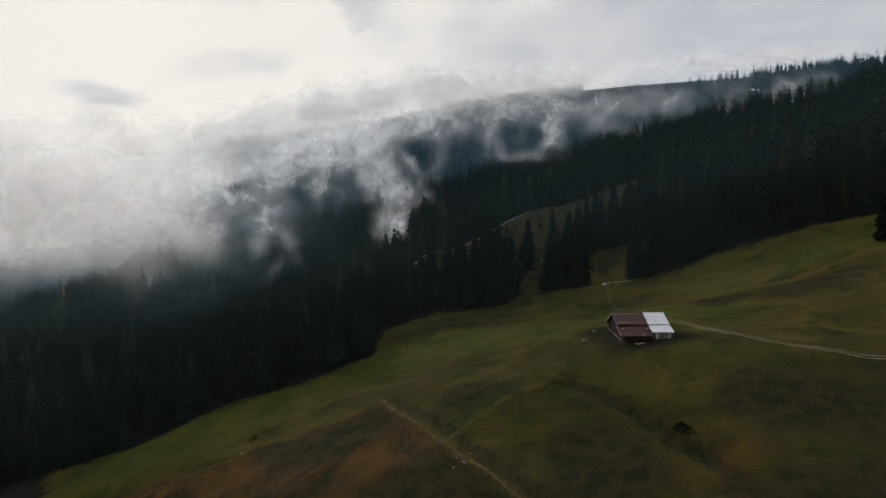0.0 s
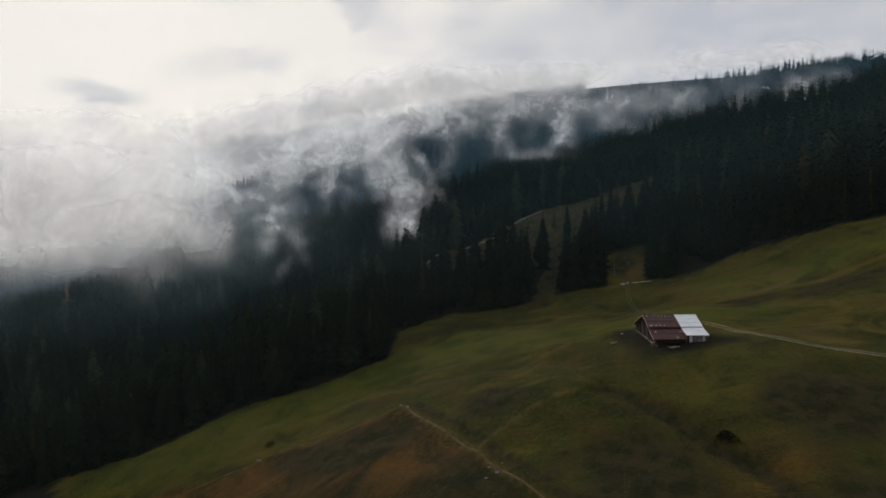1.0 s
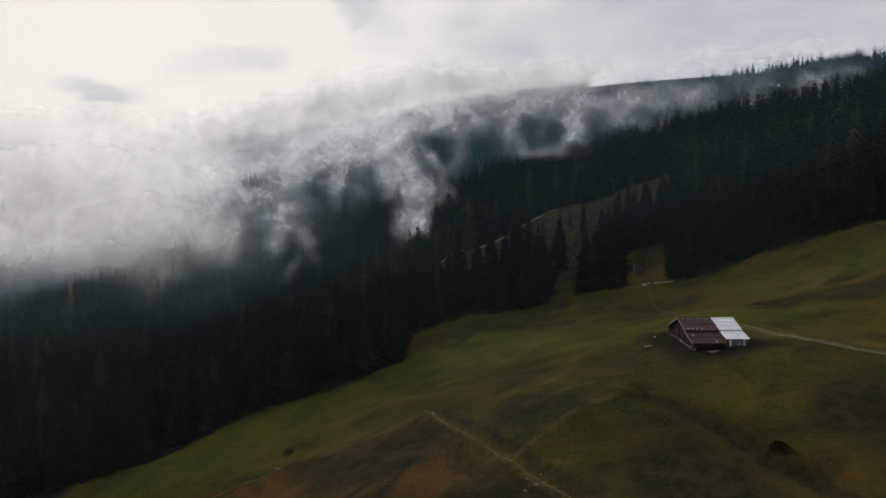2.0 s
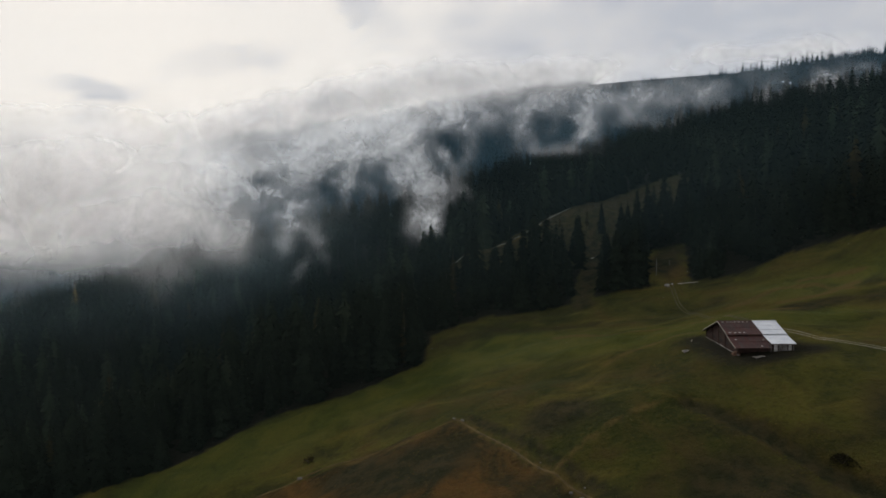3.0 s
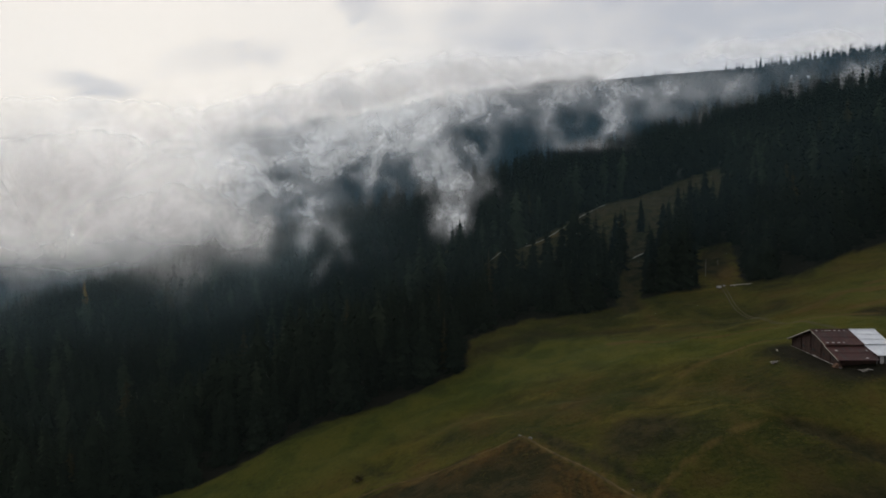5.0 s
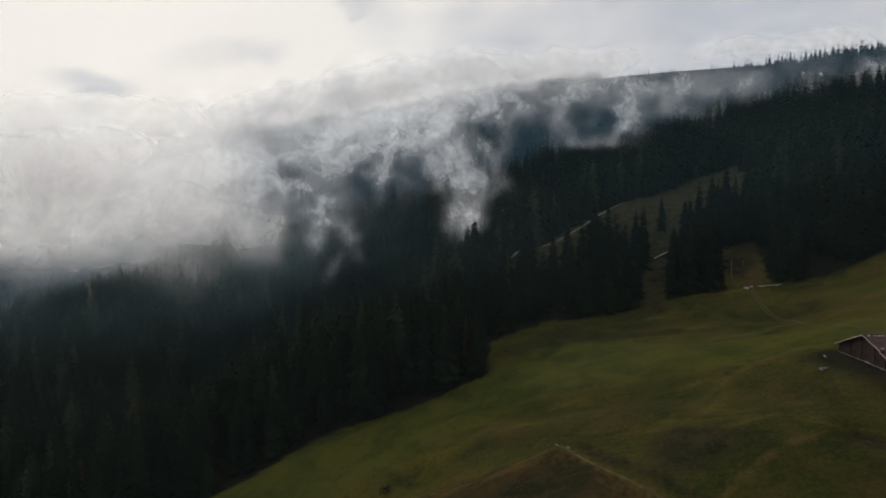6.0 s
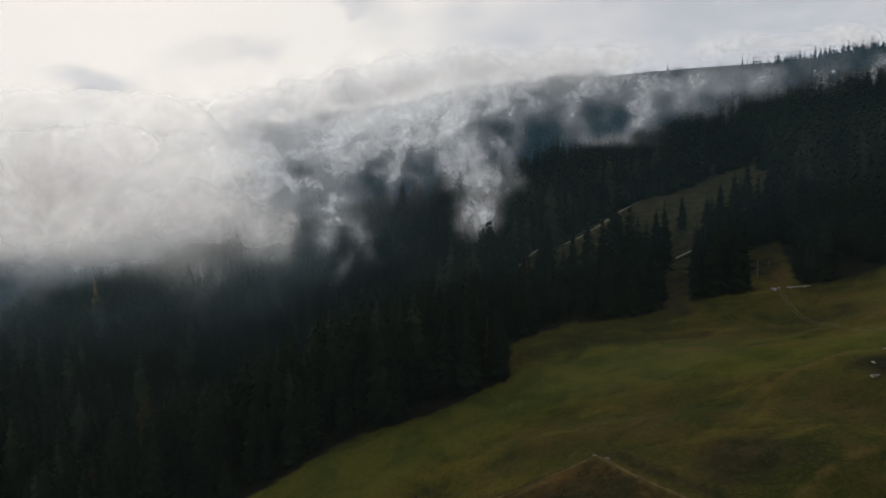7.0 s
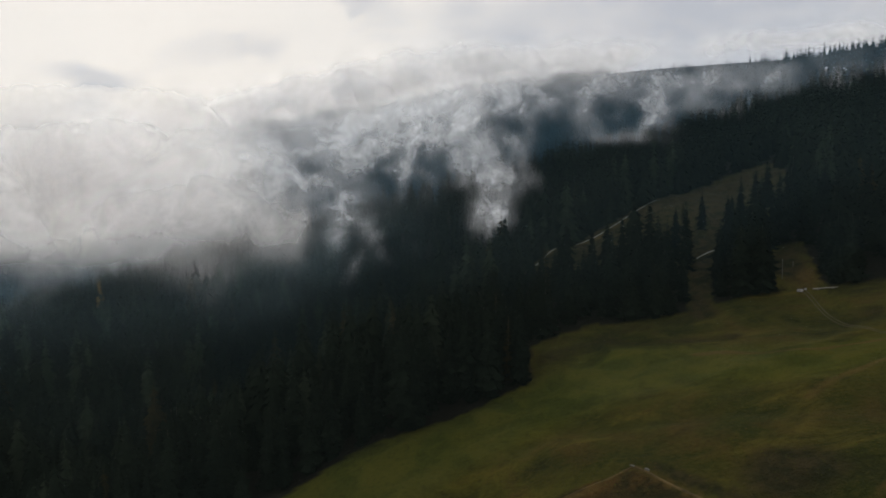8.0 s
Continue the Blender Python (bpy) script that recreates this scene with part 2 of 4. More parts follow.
def land(x, y):
    """Height of the ground: one long slope that rises ahead and to the east, with knolls and hollows, up to a crest."""
    x, y = np.asarray(x, float), np.asarray(y, float)
    h = EYE - 82.8 + 0.2479 * x + 0.2139 * y
    for amp, cx, cy, r in HILLS:
        h = h + amp * np.exp(-((x - cx) ** 2 + (y - cy) ** 2) / (2 * r * r))
    h = h - 45 * softplus((x - crest_line(y)) / 80)
    h = h - 0.3 * 200 * softplus((y - 2400) / 200) + 0.10 * 60 * softplus((-20 - y) / 60) * 0.5
    far = 1 / (1 + np.exp(-(y - 560) / 60))
    h = h + far / (1 + np.exp((x - 60) / 60)) * (8 * np.sin(x / 83 + y / 310) * np.sin(y / 140 + x / 260) + 9 * np.sin(x / 37 + 1.3) * np.sin(y / 61) + 6 * np.sin((x + 0.4 * y) / 55))
    # a ravine behind the spur
    h = h - 27 * np.exp(-(line_distance(x, y, RAVINE) / 36) ** 2)
    # a level spot for the barn
    flat = np.exp(-(((x - 49) / 13) ** 4 + ((y - 149) / 15) ** 4))
    h = h + (EYE - 30.5 + 0.06 * (x - 42) - h) * flat
    return h


def ground_detail(x, y):
    """Small hummocks and cattle steps."""
    out = 0.0
    for k, (fx, fy, amp) in enumerate(((0.11, 0.19, 0.55), (0.23, 0.13, 0.34), (0.41, 0.37, 0.16))):
        out = out + amp * np.sin(fx * x + 1.7 * np.sin(fy * 0.6 * y + k)) * np.sin(fy * y + 1.3 * np.sin(fx * 0.7 * x + 2 * k))
    out = out + 1.2 * np.sin(0.062 * x + 0.035 * y + 1.2 * np.sin(0.045 * y)) * np.sin(0.071 * y - 0.02 * x + 1.1 * np.sin(0.05 * x))
    out = out - 1.5 * np.exp(-(line_distance(x, y, DITCH) / 2.2) ** 2) + 0.7 * np.exp(-(line_distance(x, y, [(-1, 121), (8, 128), (17, 131), (26, 133)]) / 2.5) ** 2)
    out = out * (1 - 0.9 * np.exp(-(((x - 68) / 12) ** 4 + ((y - 232) / 10) ** 4)))
    calm = 1 - 0.95 * np.exp(-(((x - 49) / 14) ** 4 + ((y - 149) / 16) ** 4))
    return out * calm * np.exp(-((x - 40) ** 2 + (y - 160) ** 2) / (2 * 140 ** 2))


DITCH = [(28, 131), (37, 118), (46, 103), (50, 92)]


def height(x, y):
    return float(land(x, y) + ground_detail(np.asarray(x, float), np.asarray(y, float)))


def make_ground():
    n, reach, core = 215, 4300, 60
    k = math.asinh(reach / core)
    axis = core * np.sinh(np.linspace(-1, 1, 2 * n + 1) * k)
    gx, gy = np.meshgrid(axis + 20, axis * 1.0 + 180)
    gz = land(gx, gy) + ground_detail(gx, gy)
    verts = np.stack([gx, gy, gz], -1).reshape(-1, 3)
    m = 2 * n + 1
    i = (np.arange(m - 1)[:, None] * m + np.arange(m - 1)[None, :]).ravel()
    faces = np.stack([i, i + 1, i + m + 1, i + m], -1)
    me = np_mesh("ground", verts, faces, MAT_GRASS, True)
    x, y = verts[:, 0], verts[:, 1]
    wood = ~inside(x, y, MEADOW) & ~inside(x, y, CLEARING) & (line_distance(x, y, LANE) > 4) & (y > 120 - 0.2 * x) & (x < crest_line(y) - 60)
    # trampled soil round the barn, with the barn's shade painted in
    trodden_shade = 0 * x
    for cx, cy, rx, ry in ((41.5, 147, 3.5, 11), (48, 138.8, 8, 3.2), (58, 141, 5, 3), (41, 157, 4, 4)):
        trodden_shade = np.maximum(trodden_shade, 0.8 * np.exp(-((x - cx) / rx) ** 4 - ((y - cy) / ry) ** 4))
    bare = np.hypot(x - HUT[0], y - HUT[1]) < 26
    soil = np.exp(-(line_distance(x, y, DITCH) / 2.2) ** 2) * 0.8
    soil = np.maximum(soil, 0.9 * np.exp(-((x - 48) / 7) ** 2 - ((y - 103) / 7) ** 2))
    soil = np.maximum(soil, 0.8 * np.exp(-((x - 68) / 4) ** 2 - ((y - 243) / 7) ** 2))
    layer = me.color_attributes.new("zones", "FLOAT_COLOR", "POINT")
    layer.data.foreach_set("color", np.stack([np.maximum(wood & ~bare, trodden_shade), soil, 0 * x, 0 * x + 1], -1).astype(np.float32).ravel())
    # greener grass along the ridge, brightened for the light that falls there
    lush_lit = np.exp(-(line_distance(x, y, [(-95, 170), (-45, 190), (0, 205), (30, 182), (75, 172)]) / 20) ** 2)
    lush_lit = np.maximum(lush_lit, 0.8 * np.exp(-(line_distance(x, y, [(90, 205), (150, 195), (230, 170)]) / 16) ** 2))
    heath_shade = 0 * x
    # dark patches of heath; the three round the barn also stand in for shade
    for cx, cy, rx, ry in ((66, 112, 18, 13), (95, 104, 30, 14), (28, 104, 14, 16), (-27, 138, 15, 10), (-42, 146, 8, 5), (-8, 110, 14, 12), (60, 80, 40, 22), (85, 182, 14, 6), (112, 176, 22, 7), (5, 138, 10, 8), (47, 139, 10, 5), (41, 149, 5, 13), (58, 142, 6, 6)):
        heath_shade = np.maximum(heath_shade, np.exp(-((x - cx) / rx) ** 2 - ((y - cy) / ry) ** 2))
    heath_shade = np.maximum(heath_shade, 0.5 / (1 + np.exp((y + 0.15 * x - 128) / 6)))
    heath_shade = np.maximum(heath_shade, 0.85 * np.exp(-(line_distance(x, y, [(-14, 151), (-5, 136), (4, 121), (12, 108), (19, 96)]) / 1.7) ** 2))
    # the second line paints the shade along the forest edge
    for line, half, most in (([(0, 226), (14, 219), (31, 212)], 4, 0.6), ([(-22, 222), (4, 232), (30, 231)], 5, 0.55), (LANE, 6, 0.8), ([(66, 248), (76, 262)], 7, 0.75)):
        heath_shade = np.maximum(heath_shade, most * np.exp(-(line_distance(x, y, line) / half) ** 2))
    heath_shade = np.maximum(heath_shade, 0.72 * inside(x, y, CLEARING))
    heath_shade = heath_shade * (1 - 0.75 * np.exp(-((x - 49) / 7) ** 2 - ((y - 103) / 6) ** 2))
    heath_shade = np.maximum(heath_shade, 0.95 * np.exp(-(line_distance(x, y, DITCH) / 2.0) ** 2))
    straw = np.zeros_like(x)
    for line, half in (([(0, 123), (8, 128), (17, 131), (25, 132.5)], 0.9), ([(82, 193), (94, 192), (106, 195)], 2.2), ([(108, 186), (122, 188), (134, 186)], 2.0), ([(-17, 151), (-8.5, 136.5), (0.4, 121), (8.3, 109), (16, 97)], 0.8), ([(-18, 151), (-30, 149.6), (-47, 152.5)], 0.7), ([(60, 183), (72, 184), (80, 181)], 1.5), ([(69, 198), (87, 206), (98, 202), (101, 190)], 1.8), ([(96, 208), (114, 203)], 1.5), ([(70, 243), (73, 245)], 2.2), ([(16, 202), (38, 189), (58, 184)], 1.8), ([(-14, 277), (4, 287), (28, 301)], 1.6), ([(20, 160), (32, 166), (44, 168)], 1.6)):
        straw = np.maximum(straw, np.exp(-(line_distance(x, y, line) / half) ** 2))
    layer = me.color_attributes.new("growth", "FLOAT_COLOR", "POINT")
    layer.data.foreach_set("color", np.stack([lush_lit, heath_shade, straw, 0 * x + 1], -1).astype(np.float32).ravel())
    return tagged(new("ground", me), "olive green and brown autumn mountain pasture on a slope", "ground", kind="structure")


MEADOW = [(-128, 120), (-114, 164), (-122, 176), (-94, 179), (-72, 196), (-45, 204), (-27, 212), (-24, 233), (-6, 238), (33, 236), (59, 236), (61, 256), (68, 264), (82, 264),
          (72, 234), (88, 230), (113, 228), (141, 221), (160, 214), (230, 200), (330, 190), (330, -200), (-60, -200), (-120, 40)]
CLEARING = [(-20, 272), (-10, 263), (10, 266), (28, 268), (44, 262), (58, 264), (68, 276), (90, 290), (106, 300), (119, 352), (100, 349), (60, 327), (30, 308), (4, 292)]
LANE = [(31, 233), (36, 246), (42, 260), (49, 271)]
HUT, COTTAGE = (304, 586), (205, 315)


def inside(px, py, poly):
    px, py = np.asarray(px, float), np.asarray(py, float)
    hit = np.zeros(px.shape, bool)
    for (x1, y1), (x2, y2) in zip(poly, poly[1:] + poly[:1]):
        if y1 != y2:
            hit ^= ((y1 > py) != (y2 > py)) & (px < (x2 - x1) * (py - y1) / (y2 - y1) + x1)
    return hit


make_ground()


# ---- trees ----
def spruce_crown(rng, tall, wide, whorls, arms, fine):
    """Vertices and triangles of a conifer crown: whorls of drooping boughs."""
    verts, tris = [], []
    for i in range(whorls):
        f = (i + rng.uniform(-0.2, 0.2)) / whorls
        h = tall * (0.10 + 0.88 * f)
        reach = wide * 0.92 * (1 - f) ** 0.66 * rng.uniform(0.72, 1.12) + 0.12
        if f < 0.12:
            reach *= 0.75
        n = max(4, round(arms * (1 - 0.45 * f)))
        turn = rng.uniform(0, 6.28)
        for j in range(n):
            a = turn + 6.283 * (j + rng.uniform(-0.3, 0.3)) / n
            r = reach * rng.uniform(0.65, 1.2)
            ca, sa = math.cos(a), math.sin(a)
            droop, broad = r * rng.uniform(*((0.5, 0.85) if fine else (0.85, 1.25))), r * (rng.uniform(0.3, 0.46) if fine else rng.uniform(0.42, 0.58))
            b = len(verts)
            if fine:
                rows = ((0.0, 0.0, 0.0), (0.45, broad, -0.5 * droop), (0.75, broad * 0.8, -0.85 * droop), (1.0, 0.0, -0.9 * droop))
                for d, half, dz in rows:
                    for s in ((0,) if half == 0 else (-1, 0, 1)):
                        k = d * r + rng.uniform(-0.05, 0.05) * r
                        verts.append((ca * k - sa * s * half, sa * k + ca * s * half, h + dz - abs(s) * half * 0.55 + rng.uniform(-0.1, 0.1)))
                tris += [(b, b + 1, b + 2), (b, b + 2, b + 3), (b + 1, b + 4, b + 2), (b + 2, b + 4, b + 5), (b + 2, b + 5, b + 6), (b + 2, b + 6, b + 3), (b + 4, b + 7, b + 5), (b + 5, b + 7, b + 6)]
            else:
                verts += [(0.05 * ca, 0.05 * sa, h), (ca * r * 0.6 - sa * broad, sa * r * 0.6 + ca * broad, h - droop * 0.9), (ca * r, sa * r, h - droop), (ca * r * 0.6 + sa * broad, sa * r * 0.6 - ca * broad, h - droop * 0.9)]
                tris += [(b, b + 1, b + 2), (b, b + 2, b + 3)]
    b = len(verts)
    for j in range(4):
        a = 1.571 * j
        verts.append((0.16 * math.cos(a), 0.16 * math.sin(a), tall * 0.93))
    verts.append((0, 0, tall * 1.02))
    tris += [(b + j, b + (j + 1) % 4, b + 4) for j in range(4)]
    return np.array(verts), np.array(tris)


def trunk_mesh(rng, tall, sides=7):
    """A tapered trunk with a root flare and bare dead limbs low down."""
    verts, tris = [], []
    rows = ((-0.8, 0.40), (0.3, 0.30), (0.35 * tall, 0.21), (0.7 * tall, 0.11), (0.97 * tall, 0.02))
    for z, r in rows:
        verts += [(r * math.cos(6.283 * j / sides), r * math.sin(6.283 * j / sides), z) for j in range(sides)]
    for k in range(len(rows) - 1):
        for j in range(sides):
            a, b = k * sides + j, k * sides + (j + 1) % sides
            tris += [(a, b, b + sides), (a, b + sides, a + sides)]
    for _ in range(6):
        z, a, r = rng.uniform(1.5, 0.16 * tall + 2), rng.uniform(0, 6.28), rng.uniform(0.7, 1.8)
        b = len(verts)
        c, s = math.cos(a), math.sin(a)
        verts += [(0, 0, z - 0.05), (0, 0, z + 0.05), (c * r, s * r, z - 0.25), (-s * 0.05, c * 0.05, z)]
        tris += [(b, b + 1, b + 2), (b + 1, b + 3, b + 2), (b + 3, b, b + 2)]
    return np.array(verts), np.array(tris)


rng = random.Random(7)
FINE = []
for tall, wide, n in ((24, 5.6, 24), (27, 6.0, 26), (21, 5.4, 22), (25, 4.9, 25), (18, 4.8, 20)):
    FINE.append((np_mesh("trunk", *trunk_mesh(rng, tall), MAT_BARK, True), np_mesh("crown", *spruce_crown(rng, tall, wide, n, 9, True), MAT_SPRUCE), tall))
LARCH = []
for tall, wide, n in ((22, 3.6, 17), (18, 3.0, 15)):
    LARCH.append((np_mesh("trunk", *trunk_mesh(rng, tall), MAT_BARK, True), np_mesh("crown", *spruce_crown(rng, tall, wide, n, 8, True), MAT_LARCH), tall))
COARSE = [spruce_crown(rng, t, wd, n, 7, False) for t, wd, n in ((24, 6.4, 15), (27, 6.8, 16), (20, 6.0, 13), (25, 5.4, 15))]
ROUGH = [spruce_crown(rng, t, wd, n, 5, False) for t, wd, n in ((25, 5.2, 11), (28, 5.5, 12), (21, 4.8, 10))]


def edge_distance(px, py):
    best = np.full(np.shape(px), 1e9)
    for (x1, y1), (x2, y2) in zip(MEADOW, MEADOW[1:] + MEADOW[:1]):
        dx, dy = x2 - x1, y2 - y1
        t = np.clip(((px - x1) * dx + (py - y1) * dy) / (dx * dx + dy * dy), 0, 1)
        best = np.minimum(best, np.hypot(px - x1 - t * dx, py - y1 - t * dy))
    return best


def scatter(step, x0, x1, y0, y1, seed):
    r = np.random.RandomState(seed)
    gx, gy = np.meshgrid(np.arange(x0, x1, step), np.arange(y0, y1, step))
    px = gx.ravel() + r.uniform(-0.42, 0.42, gx.size) * step
    py = gy.ravel() + r.uniform(-0.42, 0.42, gx.size) * step
    return px, py, r


def spruce(kind, x, y, size, turn, larch=False):
    trunk, crown, tall = kind
    ob = empty("larch_tree" if larch else "spruce_tree", pose(x, y, height(x, y), 0, 0, turn) @ Matrix.Scale(size, 4),
               "ochre autumn larch among dark spruces" if larch else "tall dark green spruce at the edge of the forest", "tree", "forest edge trees")
    for name, me in (("trunk", trunk), ("crown", crown)):
        o = new(name, me)
        o.parent = ob
    return ob


px, py, r = scatter(5.8, -330, 330, 110, 345, 3)
keep = ~inside(px, py, MEADOW) & ~inside(px, py, CLEARING) & (np.hypot(px - COTTAGE[0], (py - COTTAGE[1] + 7) * 0.7) > 9) & (py > 150 - 0.2 * px) & (edge_distance(px, py) > 1.2) & (line_distance(px, py, LANE) > 4.2)
px, py = px[keep], py[keep]
order = np.argsort(edge_distance(px, py) + 0.06 * np.abs(px))
near, rest = order[:290], order[290:]
pick = random.Random(11)
for i in near:
    larch = pick.random() < 0.03
    kind = pick.choice(LARCH if larch else FINE)
    spruce(kind, float(px[i]), float(py[i]), pick.triangular(0.5, 1.2, 0.9), pick.uniform(0, 360), larch)


def forest(name, kinds, xs, ys, r, lo, hi, mat, label):
    """One mesh of many trees."""
    vs, fs, base = [], [], 0
    zs = land(xs, ys) - 0.6
    which = r.randint(0, len(kinds), len(xs))
    size, turn = r.uniform(lo, hi, len(xs)), r.uniform(0, 6.283, len(xs))
    for k, (v, f) in enumerate(kinds):
        sel = np.where(which == k)[0]
        c, s = np.cos(turn[sel])[:, None], np.sin(turn[sel])[:, None]
        g = size[sel][:, None]
        out = np.stack([g * (c * v[:, 0] - s * v[:, 1]) + xs[sel][:, None], g * (s * v[:, 0] + c * v[:, 1]) + ys[sel][:, None], g * v[:, 2] + zs[sel][:, None]], -1)
        vs.append(out.reshape(-1, 3))
        fs.append((f[None] + (np.arange(len(sel)) * len(v))[:, None, None] + base).reshape(-1, 3))
        base += len(sel) * len(v)
    return tagged(new(name, np_mesh(name, np.concatenate(vs), np.concatenate(fs), mat)), label, "forest", kind="stuff")


tone = r.uniform(0, 1, len(rest))
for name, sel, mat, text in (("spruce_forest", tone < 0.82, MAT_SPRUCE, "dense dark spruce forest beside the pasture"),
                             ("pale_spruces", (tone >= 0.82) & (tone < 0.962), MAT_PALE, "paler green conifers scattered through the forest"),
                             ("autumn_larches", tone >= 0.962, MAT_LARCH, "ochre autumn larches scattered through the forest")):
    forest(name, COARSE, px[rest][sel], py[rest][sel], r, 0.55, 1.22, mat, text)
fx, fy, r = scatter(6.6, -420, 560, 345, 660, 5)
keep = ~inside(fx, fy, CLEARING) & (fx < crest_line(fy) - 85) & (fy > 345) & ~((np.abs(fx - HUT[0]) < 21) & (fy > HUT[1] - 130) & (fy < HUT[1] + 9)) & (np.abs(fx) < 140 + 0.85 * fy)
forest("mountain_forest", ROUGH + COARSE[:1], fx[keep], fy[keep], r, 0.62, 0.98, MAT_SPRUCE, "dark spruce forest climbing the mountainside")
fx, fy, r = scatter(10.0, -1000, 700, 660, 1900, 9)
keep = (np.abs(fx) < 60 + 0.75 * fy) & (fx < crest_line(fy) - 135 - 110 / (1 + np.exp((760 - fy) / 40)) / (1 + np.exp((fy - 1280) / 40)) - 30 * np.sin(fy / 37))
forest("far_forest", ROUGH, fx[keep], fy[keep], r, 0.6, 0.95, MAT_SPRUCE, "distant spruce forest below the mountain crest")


fx, fy, r = scatter(15.0, -1400, 330, 1900, 2440, 13)
keep = fx < crest_line(fy) - 30
forest("crest_forest", ROUGH, fx[keep], fy[keep], r, 0.7, 1.3, MAT_SPRUCE, "ragged row of far spruces along the crest")


# ---- mist ----
def mist_material(name, blobs, veil, grain, torn, most=1.0, tint=(0.86, 0.85, 0.85), stretch=(1.0, 0.3, 1.0)):
    """Drifting mist: dense where the lumps (x, z, half width, half height, turn, density) lie, torn by noise. It scatters the light of the whole sky."""
    m, n = material(name)
    p = n.world_pos()
    q = n.vmath("MULTIPLY", p, stretch)
    broad = n.vmath("SUBTRACT", n.add_noise_color(q, grain * 0.55), (0.5, 0.5, 0.5))
    small = n.vmath("SUBTRACT", n.add_noise_color(q, grain * 2.2), (0.5, 0.5, 0.5))
    bent = n.vmath("ADD", p, n.vmath("ADD", n.vmath("MULTIPLY", broad, (0.55 / grain, 0, 0.5 / grain)), n.vmath("MULTIPLY", small, (0.27 / grain, 0, 0.27 / grain))))
    total = None
    for x, z, hw, hh, turn, amp in blobs:
        c, k = math.cos(radians(turn)), math.sin(radians(turn))
        off = n.vmath("SUBTRACT", bent, (x, 0, z))
        a, b = n.vmath("DOT_PRODUCT", off, (c / hw, 0, k / hw)), n.vmath("DOT_PRODUCT", off, (-k / hh, 0, c / hh))
        d = n.math("ADD", n.math("MULTIPLY", a, a), n.math("MULTIPLY", b, b))
        g = n.math("MULTIPLY", n.math("EXPONENT", n.math("MULTIPLY", d, -1.1)), amp)
        total = g if total is None else n.math("ADD", total, g)
    cut = n.noise(n.vmath("ADD", q, n.vmath("MULTIPLY", broad, (0.5 / grain, 0, 0.5 / grain))), grain * 1.6, 8, 0.57, 0.4)
    soft = n.math("DIVIDE", n.math("MULTIPLY", total, total), n.math("ADD", total, 0.12))
    thick = n.math("MULTIPLY", n.math("MINIMUM", soft, 1.5), n.math("POWER", n.math("MULTIPLY", cut, 1.9), torn))
    a = n.math("SUBTRACT", 1.0, n.math("EXPONENT", n.math("MULTIPLY", thick, -most)))
    a = n.math("ADD", a, n.math("MULTIPLY", veil, n.step(total, 0.0, 0.002)), clamp=True)
    dif, tra, cle = n.add("ShaderNodeBsdfDiffuse"), n.add("ShaderNodeBsdfTranslucent"), n.add("ShaderNodeBsdfTransparent")
    for s, up in ((dif, 1), (tra, -1)):
        s.inputs[0].default_value = (*tint, 1)
        v = n.add("ShaderNodeCombineXYZ")
        v.inputs[2].default_value = up
        n.tree.links.new(v.outputs[0], s.inputs["Normal"])
    both, mixed = n.add("ShaderNodeAddShader"), n.add("ShaderNodeMixShader")
    n.tree.links.new(dif.outputs[0], both.inputs[0])
    n.tree.links.new(tra.outputs[0], both.inputs[1])
    n.put(mixed.inputs[0], a)
    n.tree.links.new(cle.outputs[0], mixed.inputs[1])
    n.tree.links.new(both.outputs[0], mixed.inputs[2])
    n.tree.links.new(mixed.outputs[0], n.add("ShaderNodeOutputMaterial").inputs[0])
    return m


def mist_bank(x0, x1, far, lean, z0, z1, mat, label, seed):
    """A billowing sheet of mist that leans against the mountainside. far: its distance ahead, as a function of x."""
    nx, nz = 90, 36
    gx, gz = np.meshgrid(np.linspace(x0, x1, nx), np.linspace(z0, z1, nz))
    wave = np.clip(far(gx) / 40, 1, 9) * np.sin(gx / 41 + seed) * np.sin(gz / 29 + 2 * seed) + 5 * np.sin(gx / 17 + 3 * seed + gz / 23)
    gy = far(gx) + lean * (gz - 80) + wave
    i = (np.arange(nz - 1)[:, None] * nx + np.arange(nx - 1)[None, :]).ravel()
    faces = np.stack([i, i + 1, i + nx + 1, i + nx], -1)
    verts = np.stack([gx, gy, gz], -1).reshape(-1, 3)
    return tagged(new("mist_bank", np_mesh("mist_bank", verts, faces, mat, True)), label, "mist", kind="stuff")


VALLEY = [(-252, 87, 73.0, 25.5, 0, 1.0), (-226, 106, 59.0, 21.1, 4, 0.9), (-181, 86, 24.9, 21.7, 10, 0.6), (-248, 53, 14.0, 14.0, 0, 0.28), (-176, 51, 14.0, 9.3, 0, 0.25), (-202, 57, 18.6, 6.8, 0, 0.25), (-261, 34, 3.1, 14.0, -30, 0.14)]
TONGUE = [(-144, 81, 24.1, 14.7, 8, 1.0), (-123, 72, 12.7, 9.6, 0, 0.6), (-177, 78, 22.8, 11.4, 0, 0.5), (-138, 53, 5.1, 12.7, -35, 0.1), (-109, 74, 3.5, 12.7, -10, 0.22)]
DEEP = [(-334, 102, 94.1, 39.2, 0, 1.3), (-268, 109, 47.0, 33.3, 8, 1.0)]
